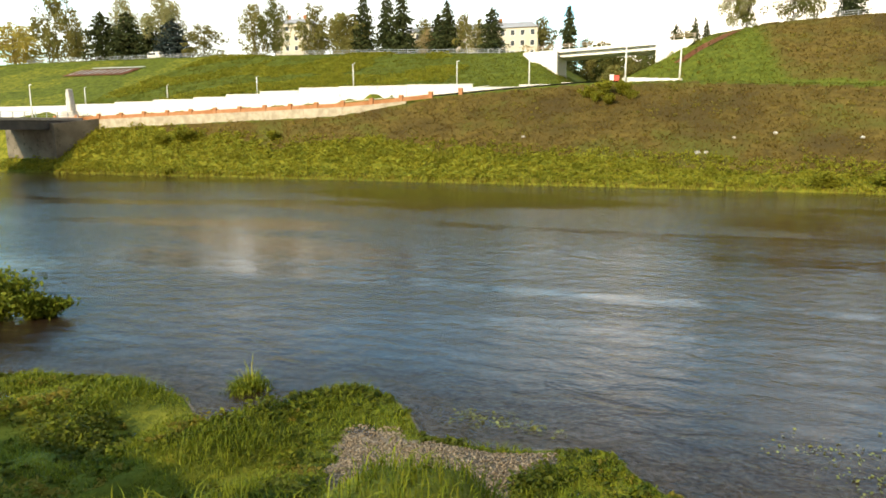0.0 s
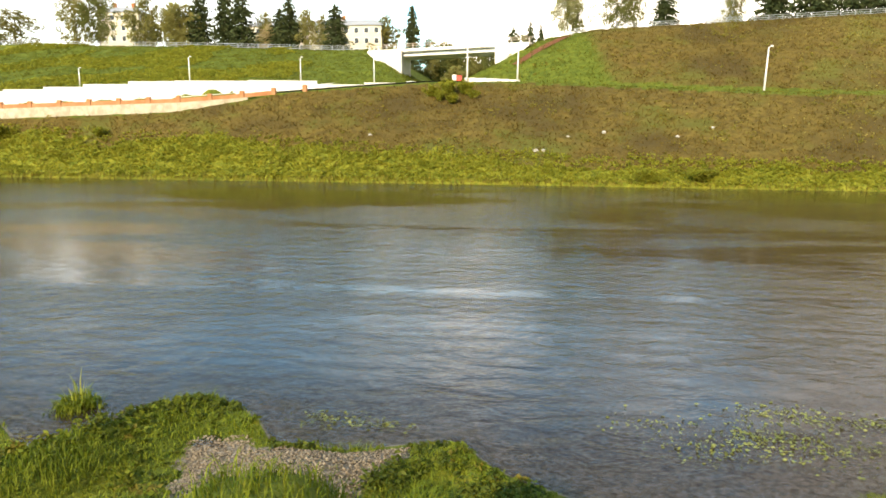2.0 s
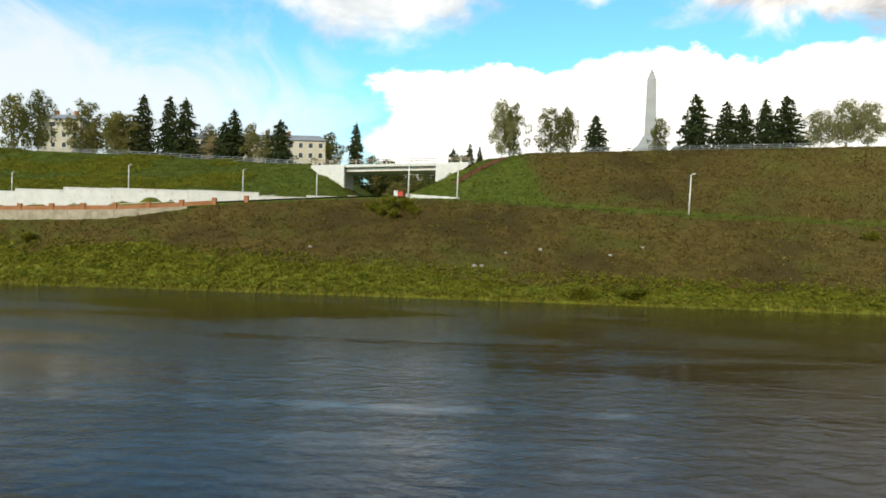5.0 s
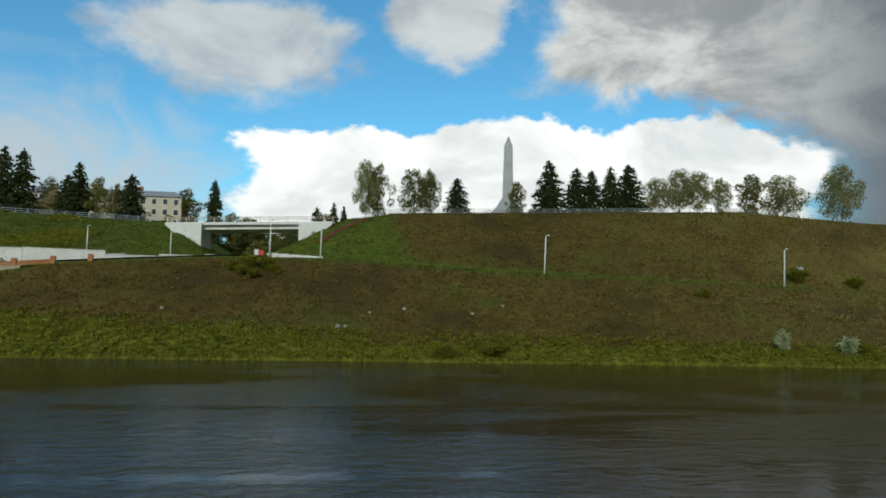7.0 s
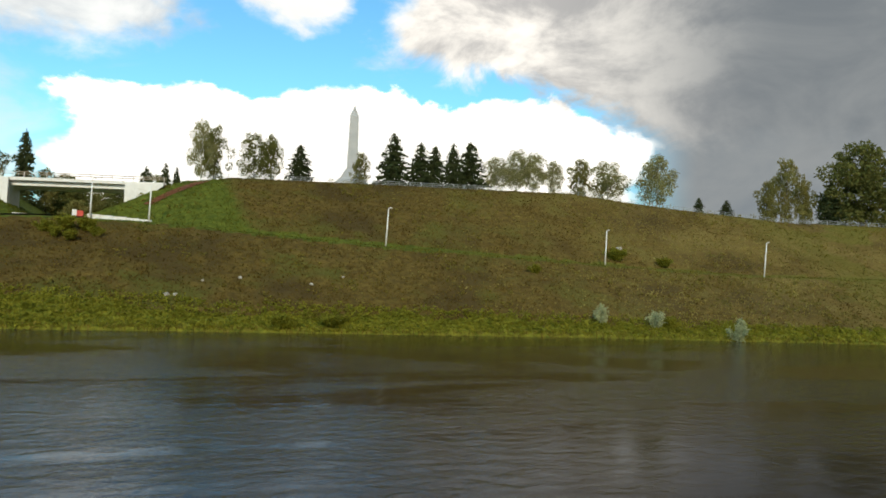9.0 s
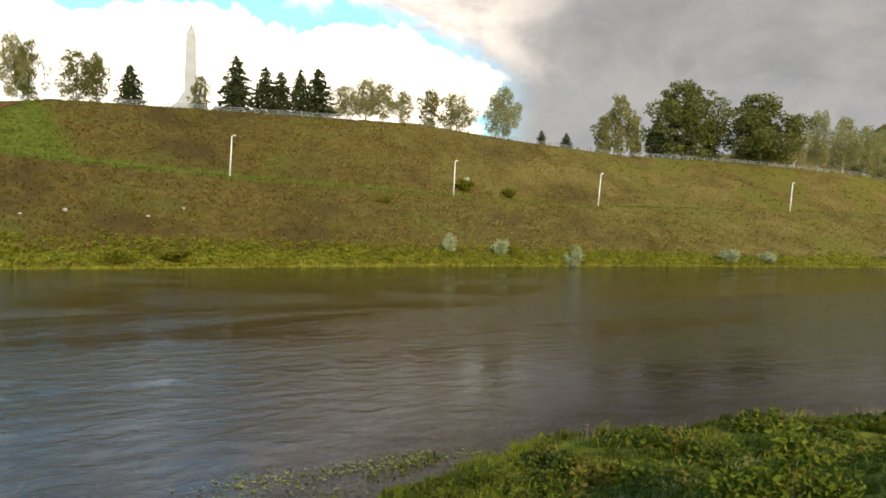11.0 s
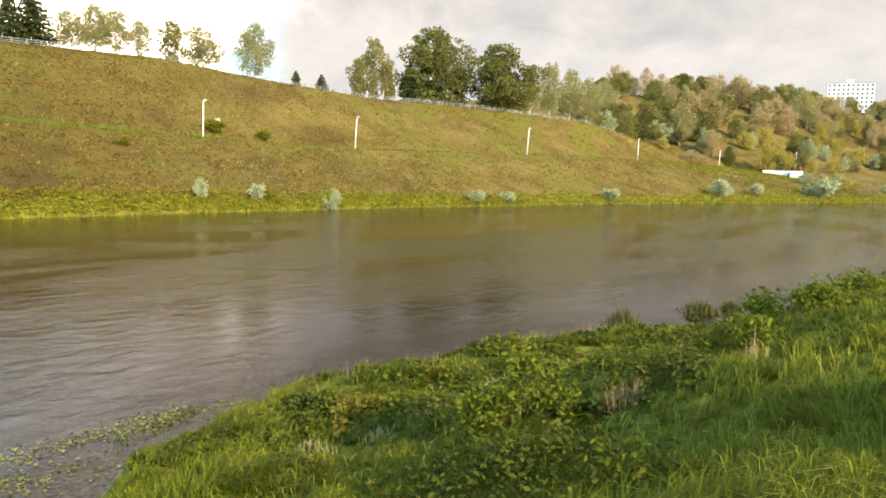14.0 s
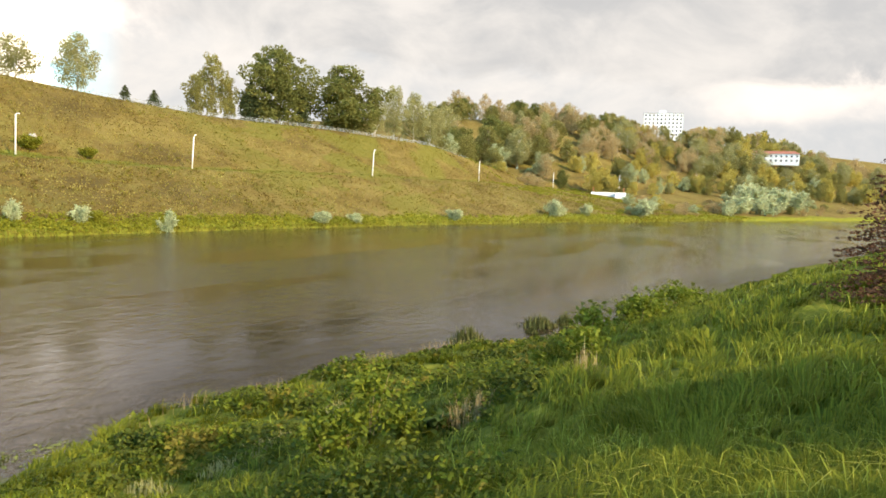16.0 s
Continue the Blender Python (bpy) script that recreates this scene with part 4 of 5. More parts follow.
statue = tagged(new("statue", None), "pale stone statue on a stepped pedestal by the bridge", "statue")
bm = bmesh.new()
for x0, x1, z0, z1 in ((-3.4, 1.6, -0.6, 1.0), (-2.4, 1.2, 1.0, 2.0), (-0.7, 0.7, 2.0, 4.6), (-0.55, 0.55, 4.6, 6.2), (-0.35, 0.4, 6.2, 6.9)):
    box(bm, x0, x1, -0.7, 0.7, z0, z1, 0.12)
part("figure", mesh_bm("figure", bm, M["stone_pale"]), statue)
statue.matrix_basis = pose(-139.5, 123.5, 10.6)

# ---- obelisk ----
ob = tagged(new("obelisk"), "tall grey granite obelisk on the hilltop", "obelisk")
bm = bmesh.new()
prev = None
for z, r in ((0, 1.62), (19.5, 1.15), (22.3, 0.12)):
    ring = [bm.verts.new((sx_ * r, sy_ * r, z)) for sx_, sy_ in ((-1, -1), (1, -1), (1, 1), (-1, 1))]
    if prev:
        for k in range(4):
            bm.faces.new((prev[k], prev[(k + 1) % 4], ring[(k + 1) % 4], ring[k]))
    else:
        bm.faces.new(ring[::-1])
    prev = ring
bm.faces.new(prev)
part("shaft", mesh_bm("shaft", bm, M["granite"]), ob)
bm = bmesh.new()
prev = None
for z, r in ((-1.0, 4.6), (1.2, 4.3), (2.6, 3.0), (5.0, 1.75)):
    ring = [bm.verts.new((sx_ * r, sy_ * r, z)) for sx_, sy_ in ((-1, -1), (1, -1), (1, 1), (-1, 1))]
    if prev:
        for k in range(4):
            bm.faces.new((prev[k], prev[(k + 1) % 4], ring[(k + 1) % 4], ring[k]))
    prev = ring
bm.faces.new(prev)
part("pedestal", mesh_bm("pedestal", bm, M["granite"]), ob)
for k in range(3):
    part("step", block("step", M["concrete"], -5.6 + k * 0.5, 5.6 - k * 0.5, -5.6 + k * 0.5, 5.6 - k * 0.5, -1.0 + k * 0.3, -0.7 + k * 0.3), ob)
ob.matrix_basis = pose(40.3, 185, land(40.3, 185) + 0.9, 0, 0, -12.3)

# ---- fence along the crest ----
FENCE_POST = block("post", M["steel_grey"], -0.06, 0.06, -0.06, 0.06, -0.3, 1.25, 0.01)
for x0, x1 in ((-215, -130), (-130, -45), (2, 90), (90, 180), (180, 275)):
    fence = tagged(new("fence"), "grey steel railing along the top of the slope", "fence", "crest railings")
    xs = np.arange(x0, x1, 2.9)
    at = [(x, float(crest(x)[0]) + 2.0, land(x, float(crest(x)[0]) + 2.0)) for x in xs]
    for p in at:
        part("post", FENCE_POST, fence, pose(*p))
    for lift in (0.35, 0.75, 1.2):
        bm = tube(bmesh.new(), [(p[0], p[1], p[2] + lift) for p in at], [0.05] * len(at), 5)
        part("rail", mesh_bm("rail", bm, M["steel_grey"]), fence)


# ---- buildings ----
def building(x, y, turn, length, depth, floors, bays, wall_mat, roof_mat, z=None, label="", pitched=True, storey=3.2):
    house = tagged(new("building"), label, "building")
    h = floors * storey + 0.8
    part("wall", block("wall", M[wall_mat], -length / 2, length / 2, -depth / 2, depth / 2, -1, h), house)
    if pitched:
        bm = bmesh.new()
        e = 0.5
        a = [bm.verts.new(v) for v in ((-length / 2 - e, -depth / 2 - e, h + 0.01), (length / 2 + e, -depth / 2 - e, h + 0.01), (length / 2 + e, depth / 2 + e, h + 0.01), (-length / 2 - e, depth / 2 + e, h + 0.01), (-length / 2 + 3, 0, h + 2.4), (length / 2 - 3, 0, h + 2.4))]
        for f in ((0, 1, 5, 4), (2, 3, 4, 5), (1, 2, 5), (3, 0, 4), (0, 3, 2, 1)):
            bm.faces.new([a[i] for i in f])
        roof = part("roof", mesh_bm("roof", bm, M[roof_mat]), house)
        for k in (-0.25, 0.2):
            part("chimney", block("chimney", M["orange_brick"], length * k - 0.5, length * k + 0.5, -0.5, 0.5, h + 1.2, h + 3.6, 0.03), roof)
    else:
        roof = part("roof", block("roof", M[roof_mat], -length / 2 - 0.2, length / 2 + 0.2, -depth / 2 - 0.2, depth / 2 + 0.2, h + 0.005, h + 0.6), house)
        part("lift_house", block("lift_house", M[wall_mat], -3, 2, -2, 2, h + 0.6, h + 3.2), roof)
    pane = block("pane", M["window_dark"], -0.62, 0.62, -0.02, 0.02, 0.1, 1.6)
    frame_me = mesh_bm("window", box(box(box(box(bmesh.new(), -0.75, -0.6, -0.08, 0.05, 0, 1.7), 0.6, 0.75, -0.08, 0.05, 0, 1.7), -0.75, 0.75, -0.12, 0.05, -0.06, 0.1), -0.75, 0.75, -0.08, 0.05, 1.58, 1.72), M["white_paint"])
    for k in range(floors):
        for j in range(bays):
            wx = length * ((j + 0.5) / bays - 0.5)
            win = part("window", frame_me, house, pose(wx, -depth / 2 - 0.03, 0.9 + k * storey + 0.6))
            part("pane", pane, win)
        for j in range(max(2, int(depth / 4))):
            n = max(2, int(depth / 4))
            win = part("window", frame_me, house, pose(length / 2 + 0.03, depth * ((j + 0.5) / n - 0.5), 0.9 + k * storey + 0.6, 0, 0, 90))
            part("pane", pane, win)
    house.matrix_basis = pose(x, y, land(x, y) if z is None else z, 0, 0, turn)
    return house


building(-137, 218, 8, 13, 12, 4, 4, "plaster", "roof_grey", label="cream plastered four-storey building behind trees")
building(-72, 215, 3, 42, 12, 3, 14, "plaster", "roof_grey", label="long cream plastered building with grey metal roof", storey=3.0)
building(592, 93, -78, 30, 14, 8, 10, "plaster_white", "roof_grey", z=51, label="white panel apartment block above the woods", pitched=False, storey=3.0)
building(575, 10, -88, 34, 14, 2, 10, "plaster_white", "roof_red", z=36.5, label="white building with red roof above the woods")
building(154, 205, 20, 26, 12, 2, 8, "plaster_white", "roof_grey", z=24, label="distant pale building behind the hilltop")

for x, y, s in ((51.5, 184, 1.0), (46.8, 183, 0.8)):
    booth = tagged(new("booth"), "small white booth on the hilltop beside the obelisk", "booth", "hilltop booths")
    part("wall", block("wall", M["plaster_white"], -1.2 * s, 1.2 * s, -1, 1, -0.5, 3.4 * s, 0.03), booth)
    part("roof", block("roof", M["roof_grey"], -1.35 * s, 1.35 * s, -1.15, 1.15, 3.41 * s, 3.6 * s, 0.02), booth)
    booth.matrix_basis = pose(x, y, land(x, y))

# white concrete outfall on the far bank
outfall = tagged(new("outfall"), "white concrete culvert head on the grassy bank", "culvert")
part("headwall", block("headwall", M["white_paint"], -1, 1, -8, 8, -2, 1.7, 0.1), outfall)
part("apron", block("apron", M["white_paint"], -7, -1.0, -9, -4, -3, 0.6, 0.1), outfall)
part("wing_wall", block("wing_wall", M["white_paint"], -7, -1.0, -4, -3, -3, 1.5, 0.1), outfall)
for k in (-7, 7):
    part("marker_post", block("marker_post", M["orange_brick"], -0.3, 0.3, k - 0.3, k + 0.3, 1.7, 3.9, 0.05), outfall)
d = 250.0
while land(d * math.sin(radians(77.3)), d * math.cos(radians(77.3))) < EYE + 0.2:
    d += 0.5
outfall.matrix_basis = pose(d * math.sin(radians(77.3)), d * math.cos(radians(77.3)), EYE + 0.3, 0, 0, 12.7)

# flower bed with letters, on the upper slope
bed = tagged(new("flower_bed"), "planted lettering bed of reddish earth on the grass slope", "flower bed")
def on_slope(x, s):
    y = 151 + s
    return Vector((x, y, land(x, y) + 0.25))
def slope_patch(x0, x1, s0, s1, lift):
    bm = bmesh.new()
    vs = [bm.verts.new(on_slope(x, s) + Vector((0, 0, lift))) for x, s in ((x0, s0), (x1, s0), (x1, s1), (x0, s1))]
    bmesh.ops.solidify(bm, geom=[bm.faces.new(vs)], thickness=0.25)
    return bm
part("bed", mesh_bm("bed", slope_patch(-177, -154, 3.5, 10.5, 0.0), M["flower_bed"]), bed)
part("border", mesh_bm("border", slope_patch(-173, -153.5, 10.7, 11.8, 0.2), M["white_paint"]), bed, label="white border")
for k in range(9):
    x = -175.5 + k * 2.3
    part("bar", mesh_bm("bar", slope_patch(x, x + 1.0, 4.6, 9.4, 0.12), M["stone_pale"]), bed, label="pale bar")
kiosk = tagged(new("van"), "small white van parked on the hilltop behind the railing", "van")
part("body", block("body", M["white_paint"], -2.6, 2.6, -1, 1, 0.4, 2.3, 0.25), kiosk)
part("window", block("window", M["window_dark"], -2.2, 0.8, -1.02, -0.98, 1.4, 2.0, 0.005), kiosk)
WHEEL = mesh_bm("wheel", tube(bmesh.new(), [(0, -0.12, 0), (0, 0.12, 0)], [0.38, 0.38], 12), M["dark_steel"])
for k in (-1.6, 1.6):
    for s in (-0.95, 0.95):
        part("wheel", WHEEL, kiosk, pose(k, s, 0.38))
kiosk.matrix_basis = pose(-165, 179.5, land(-165, 179.5))


# ---- stones ----
def boulder(name, r, seed, mat):
    bm = bmesh.new()
    bmesh.ops.create_icosphere(bm, subdivisions=2, radius=r)
    for v in bm.verts:
        v.co *= 1 + 0.35 * noise.noise(v.co / r * 1.3 + Vector((seed, 0, 0)))
        v.co.z *= 0.75
    return mesh_bm(name, bm, M[mat], False)


for i, (az, el, r) in enumerate([(4.0, -0.76, 0.45), (-1.3, -2.25, 0.55), (-0.7, -2.25, 0.45), (1.2, -1.08, 0.35), (9.5, -1.08, 0.4), (-14.6, -0.96, 0.4), (34.0, 2.59, 1.15), (12, -0.4, 0.35)]):
    a = math.radians(az)
    for d in np.arange(95, 200, 0.25):
        x, y = d * math.sin(a), d * math.cos(a)
        if land(x, y) > EYE + d * math.tan(math.radians(el)):
            break
    st = tagged(new("boulder", boulder("boulder", r * 0.8, i * 3.1, "stone_grey")), "pale weathered stone lying on the slope", "stone", "stones on the slope")
    st.matrix_basis = pose(x, y, land(x, y) + r * 0.3, 0, 0, i * 40)


# ---- grass ----
def blades(rng, base, height, width, lean=0.45, heading=None):
    """Bent grass blades, three triangles each."""
    n = len(base)
    a = rng.uniform(0, 2 * np.pi, n) if heading is None else heading - np.pi / 2
    side = np.stack([np.cos(a), np.sin(a), np.zeros(n)], 1) * (width / 2)[:, None]
    b = a + np.pi / 2 + rng.normal(0, 0.5, n)
    bend = (rng.uniform(0.1, 1.0, n) * lean * height)[:, None] * np.stack([np.cos(b), np.sin(b), np.zeros(n)], 1)
    up = np.zeros((n, 3))
    up[:, 2] = height
    mid = base + up * 0.6 + bend * 0.35
    tip = base + up * (1 - 0.25 * lean) + bend
    v = np.stack([base - side, base + side, mid - side * 0.8, mid + side * 0.8, tip], 1).reshape(-1, 3)
    k = np.arange(n)[:, None] * 5
    return v, np.concatenate([k + [[0, 1, 3]], k + [[0, 3, 2]], k + [[2, 3, 4]]])


def land_many(pts):
    return np.array([land(float(x), float(y)) for x, y in pts])


def near_height_many(x, y):
    o = near_shore(x) - y
    return near_height(x, o), o


rng = np.random.default_rng(9)
# tussocks of the high bank by the camera, each falling its own way
n = 10500
az = np.radians(rng.uniform(15, 108, n))
d = 3.2 * (95 / 3.2) ** (rng.random(n) ** 0.85)
x, y = d * np.sin(az), d * np.cos(az)
clump = np.array([noise.noise((a * 0.55, b * 0.55, 1.0)) for a, b in zip(x, y)])
way_of = np.array([3.0 * noise.noise((a * 0.3, b * 0.3, 12.0)) for a, b in zip(x, y)]) - 0.5
keep = near_shore(x) - y > 0.2
x, y, d, clump, way_of = x[keep], y[keep], d[keep], clump[keep], way_of[keep]
per = 32
tall = np.repeat(rng.uniform(0.16, 0.44, len(x)) * (1 + 1.1 * clump) * np.interp(d, [3, 12, 60], [0.85, 1.1, 1.35]), per)
out = rng.uniform(0, 2 * np.pi, len(x) * per)
wide = np.repeat(np.interp(d, [3, 15, 60], [0.08, 0.17, 0.5]), per) * np.sqrt(rng.random(len(x) * per))
x, y = np.repeat(x, per) + np.cos(out) * wide, np.repeat(y, per) + np.sin(out) * wide
z, o = near_height_many(x, y)
ok = o > 0.1
fall = np.repeat(way_of, per)
heading = np.arctan2(np.sin(out) * 0.7 + np.sin(fall), np.cos(out) * 0.7 + np.cos(fall)) + rng.normal(0, 0.35, len(x))
v, f = blades(rng, np.stack([x, y, z - 0.03], 1)[ok], (tall * rng.uniform(0.55, 1.15, len(x)))[ok], np.repeat(np.interp(d, [3, 10, 30, 90], [0.009, 0.017, 0.05, 0.15]), per)[ok], 1.3, heading[ok])
tagged(new("meadow_grass", mesh_np("meadow_grass", v, f, M["grass_blade"])), "long green meadow grass in bent tussocks on the river bank", "grass", kind="stuff")

# pale seed heads along the rim of the near bank
n = 4200
x, o = rng.uniform(15, 60, n), rng.uniform(0.1, 2.6, n)
keep = rng.random(n) < np.array([0.05 + 1.7 * max(0.0, noise.noise((a * 0.35, b * 0.5, 51.0))) for a, b in zip(x, o)])
x, o = x[keep], o[keep]
v, f = blades(rng, np.stack([x, near_shore(x) - o, near_height(x, o)], 1), rng.uniform(0.4, 0.95, len(x)), np.interp(np.hypot(x, 16), [18, 60], [0.009, 0.026]), 0.9)
tagged(new("seed_grass", mesh_np("seed_grass", v, f, M["straw"])), "thin pale seeding grass along the rim of the bank", "grass", kind="stuff")

# trodden grass round the camera's stand
n = 60000
az = rng.uniform(0, 2 * np.pi, n)
d = 0.4 + 11 * rng.random(n) ** 0.6
x, y = d * np.sin(az), d * np.cos(az)
z, o = near_height_many(x, y)
keep = o > 1.0
v, f = blades(rng, np.stack([x, y, z - 0.03], 1)[keep], rng.uniform(0.08, 0.26, keep.sum()), rng.uniform(0.009, 0.018, keep.sum()), 1.1)
tagged(new("short_grass", mesh_np("short_grass", v, f, M["grass_blade"])), "short green grass on top of the river bank", "grass", kind="stuff")

# longer pale blades standing out of the meadow
n = 13000
az = np.radians(rng.uniform(30, 106, n))
d = 3.6 * (40 / 3.6) ** (rng.random(n) ** 0.9)
x, y = d * np.sin(az), d * np.cos(az)
z, o = near_height_many(x, y)
clump = np.array([noise.noise((a * 0.9, b * 0.9, 31.0)) for a, b in zip(x, y)])
keep = (o > 3) & (rng.random(n) < 0.3 + 1.6 * clump)
x, y, z, d = x[keep], y[keep], z[keep], d[keep]
v, f = blades(rng, np.stack([x, y, z - 0.03], 1), rng.uniform(0.3, 0.62, len(x)), np.interp(d, [3, 10, 40], [0.010, 0.016, 0.045]), 1.7)
tagged(new("tall_grass", mesh_np("tall_grass", v, f, M["tall_blade"])), "long pale yellow-green grass blades standing out of the meadow", "grass", kind="stuff")

# low shore upstream
n = 210000
x = rng.uniform(-42, 12, n)
o = rng.uniform(0.0, 15, n)
y = near_shore(x) - o
z = near_height(x, o)
g = np.array([zone_of(float(a), float(b))[2] for a, b in zip(x, y)])
keep = ((g < 0.5) & (rng.random(n) < 0.95)) | ((o < 0.8) & (rng.random(n) < 0.35) & ((x < -8) | (x > 0))) | (rng.random(n) < 0.012)
x, y, z = x[keep], y[keep], z[keep]
clump = np.array([noise.noise((a * 0.5, b * 0.5, 4.0)) for a, b in zip(x, y)])
v, f = blades(rng, np.stack([x, y, z - 0.03], 1), rng.uniform(0.07, 0.28, len(x)) * np.clip(1 + 1.7 * clump, 0.35, 2.2), rng.uniform(0.6, 1.3, len(x)) * np.interp(np.hypot(x, y), [4, 10, 25], [0.010, 0.018, 0.036]), 1.1)
tagged(new("shore_grass", mesh_np("shore_grass", v, f, M["shore_blade"])), "thick green grass on the low river shore", "grass", kind="stuff")

# leafy weeds on the near slope, rising into thickets
n = 34000
x, o = rng.uniform(-40, 75, n), rng.uniform(0.1, 15, n)
thick = np.array([noise.noise((a * 0.38, b * 0.38, 7.0)) for a, b in zip(x, o)])
bare = np.array([zone_of(float(a), float(near_shore(a) - b))[2] > 0.5 for a, b in zip(x, o)])
ok = (rng.random(n) < 0.30 + 1.3 * thick) & ~(bare & (o > 0.4)) & ((o < 9) | (x > 4)) & (np.hypot(x, near_shore(x) - o) > 7.5)
x, o, thick = x[ok], o[ok], thick[ok]
k = 14
base = np.repeat(np.stack([x, near_shore(x) - o, near_height(x, o)], 1), k, 0)
high_x = np.repeat(np.interp(x, [-5, 8, 14], [0.6, 0.8, 1.0]), k)
tall = (0.14 + 0.85 * np.repeat(np.clip(thick + 0.12, 0, 1), k) ** 1.1) * high_x * np.repeat(rng.uniform(0.5, 1.3, len(x)), k)
lot = rng.random(len(base))
tall *= np.repeat(np.interp(o, [0.2, 2.5], [0.45, 1.0]), k)
pts = base + rng.normal(0, 1, base.shape) * [1, 1, 0] * (0.05 + 0.17 * tall * (1.2 - lot))[:, None]
pts[:, 2] += 0.02 + lot * tall
leaf_size = np.interp(np.hypot(pts[:, 0], pts[:, 1]), [8, 20, 60], [0.055, 0.085, 0.16])
tone_of = np.repeat(np.array([noise.noise((a * 0.5, b * 0.5, 23.0)) for a, b in zip(x, o)]) + rng.normal(0, 0.12, len(x)), k)
for name, mask, mat, label in (("bank_herbs", tone_of < 0.08, "herb_leaf", "leafy dark green weeds covering the near slope"),
                               ("fresh_herbs", (tone_of >= 0.08) & (tone_of < 0.36), "fresh_leaf", "leafy fresh green weeds on the near slope"),
                               ("faded_herbs", tone_of >= 0.36, "slope_herb", "fading yellowish brown weeds on the near slope")):
    v, f = leaves(rng, pts[mask], leaf_size[mask], 0.5)
    tagged(new(name, mesh_np(name, v, f, M[mat])), label, "weeds", kind="stuff")

# single weeds on the far slopes
n = 7000
x = rng.uniform(-130, 300, n)
y = far_shore(x) + rng.uniform(4, 85, n)
thick = np.array([noise.noise((a * 0.07, b * 0.07, 17.0)) for a, b in zip(x, y)])
ok = (y < crest(x)[0]) & ~((y > ledge(x)[0] - 0.9) & (y < ledge(x)[0] + 5)) & (rng.random(n) < 0.25 + 1.5 * thick) & ~((x < -12) & (y > ledge(x)[0] - 1.5))
x, y = x[ok], y[ok]
base = np.stack([x, y, land_many(np.stack([x, y], 1))], 1)
k = 16
big = np.repeat(0.16 + 1.0 * rng.random(len(x)) ** 2.6, k)
pts = np.repeat(base, k, 0) + rng.normal(0, 0.55, (len(x) * k, 3)) * [1, 1, 0] * big[:, None]
pts[:, 2] += rng.uniform(0.05, 1.3, len(pts)) * big
v, f = leaves(rng, pts, 0.2, 0.3, 0.5)
tagged(new("slope_weeds", mesh_np("slope_weeds", v, f, M["slope_herb"])), "olive and yellowish weeds dotted over the dry slope", "weeds", kind="stuff")

# taller plants in the weed belt, and a fringe of straw-coloured grass at the far water
n = 1700
x = rng.uniform(-140, 110, n)
y = far_shore(x) + rng.uniform(0.5, 1.15, n) * np.interp(x, [-140, -100, -60, -20, 20, 110], [15, 13, 12, 10, 7, 5])
base = np.stack([x, y, land_many(np.stack([x, y], 1))], 1)
k = 14
big = np.repeat(rng.uniform(0.25, 0.95, len(x)) ** 1.4, k)
pts = np.repeat(base, k, 0) + rng.normal(0, 0.5, (len(x) * k, 3)) * [1, 1, 0] * big[:, None]
pts[:, 2] += rng.uniform(0.05, 1.25, len(pts)) * big
v, f = leaves(rng, pts, 0.21, 0.35, 0.4)
tagged(new("belt_weeds", mesh_np("belt_weeds", v, f, M["weed_leaf"])), "tall yellow-green weeds standing out of the bank growth", "weeds", kind="stuff")
n = 9000
x = rng.uniform(-125, 330, n)
y = far_shore(x) + rng.uniform(-0.15, 1.2, n)
z = np.maximum(land_many(np.stack([x, y], 1)), -0.1)
v, f = blades(rng, np.stack([x, y, z - 0.05], 1), rng.uniform(0.2, 0.75, n), rng.uniform(0.1, 0.22, n), 0.8)
tagged(new("fringe_grass", mesh_np("fringe_grass", v, f, M["slope_herb"])), "straw-coloured grass fringe along the far waterline", "grass", kind="stuff")

# weeds and dry grass of the far bank
n = 130000
x = np.where(rng.random(n) < 0.75, rng.uniform(-140, 140, n), rng.uniform(140, 340, n))
s = rng.uniform(0, 88, n)
y = far_shore(x) + s
ok = y < crest(x)[0] + 3
x, y = x[ok], y[ok]
z = land_many(np.stack([x, y], 1))
zn = np.array([zone_of(float(a), float(b)) for a, b in zip(x, y)])
yl = ledge(x)[0]
free = ~((x < -16) & (y > yl - 0.8) & (y < yl + 11.5)) & (z > 0.2)
lone = rng.random(len(x))
straw = rng.random(len(x)) < 0.92 * smooth(x, 10, 130) * np.clip(0.65 + 1.7 * np.array([noise.noise((a * 0.045, b * 0.07, 40.0)) for a, b in zip(x, y)]), 0, 1)
heath = (zn[:, 1] <= 0.4) & (zn[:, 0] > 0.5 * lone + 0.3)
kinds = {
    "dry_grass": (heath & ~straw, "dry_weed", 0.34, 0.2, "dry brown heath grass covering the slope"),
    "straw_grass": (heath & straw, "straw_weed", 0.36, 0.2, "straw-coloured dry grass covering the slope"),
    "slope_grass": ((zn[:, 1] <= 0.4) & ~heath & (x < 30), "slope_grass", 0.28, 0.2, "green grass covering the slope"),
    "olive_grass": ((zn[:, 1] <= 0.4) & ~heath & (x >= 30), "olive_grass", 0.28, 0.2, "olive green grass on the terrace of the slope"),
}
for name, (mask, mat, hh, ww, label) in kinds.items():
    m = mask & free
    px = np.repeat(np.stack([x[m], y[m], z[m] - 0.05], 1), 2, 0) + rng.normal(0, 0.25, (m.sum() * 2, 3)) * [1, 1, 0]
    v, f = blades(rng, px, rng.uniform(0.4, 1.2, len(px)) * hh, rng.uniform(0.6, 1.4, len(px)) * ww, 1.0)
    tagged(new(name, mesh_np(name, v, f, M[mat])), label, "grass", kind="stuff")
m = (zn[:, 1] > 0.4) & free
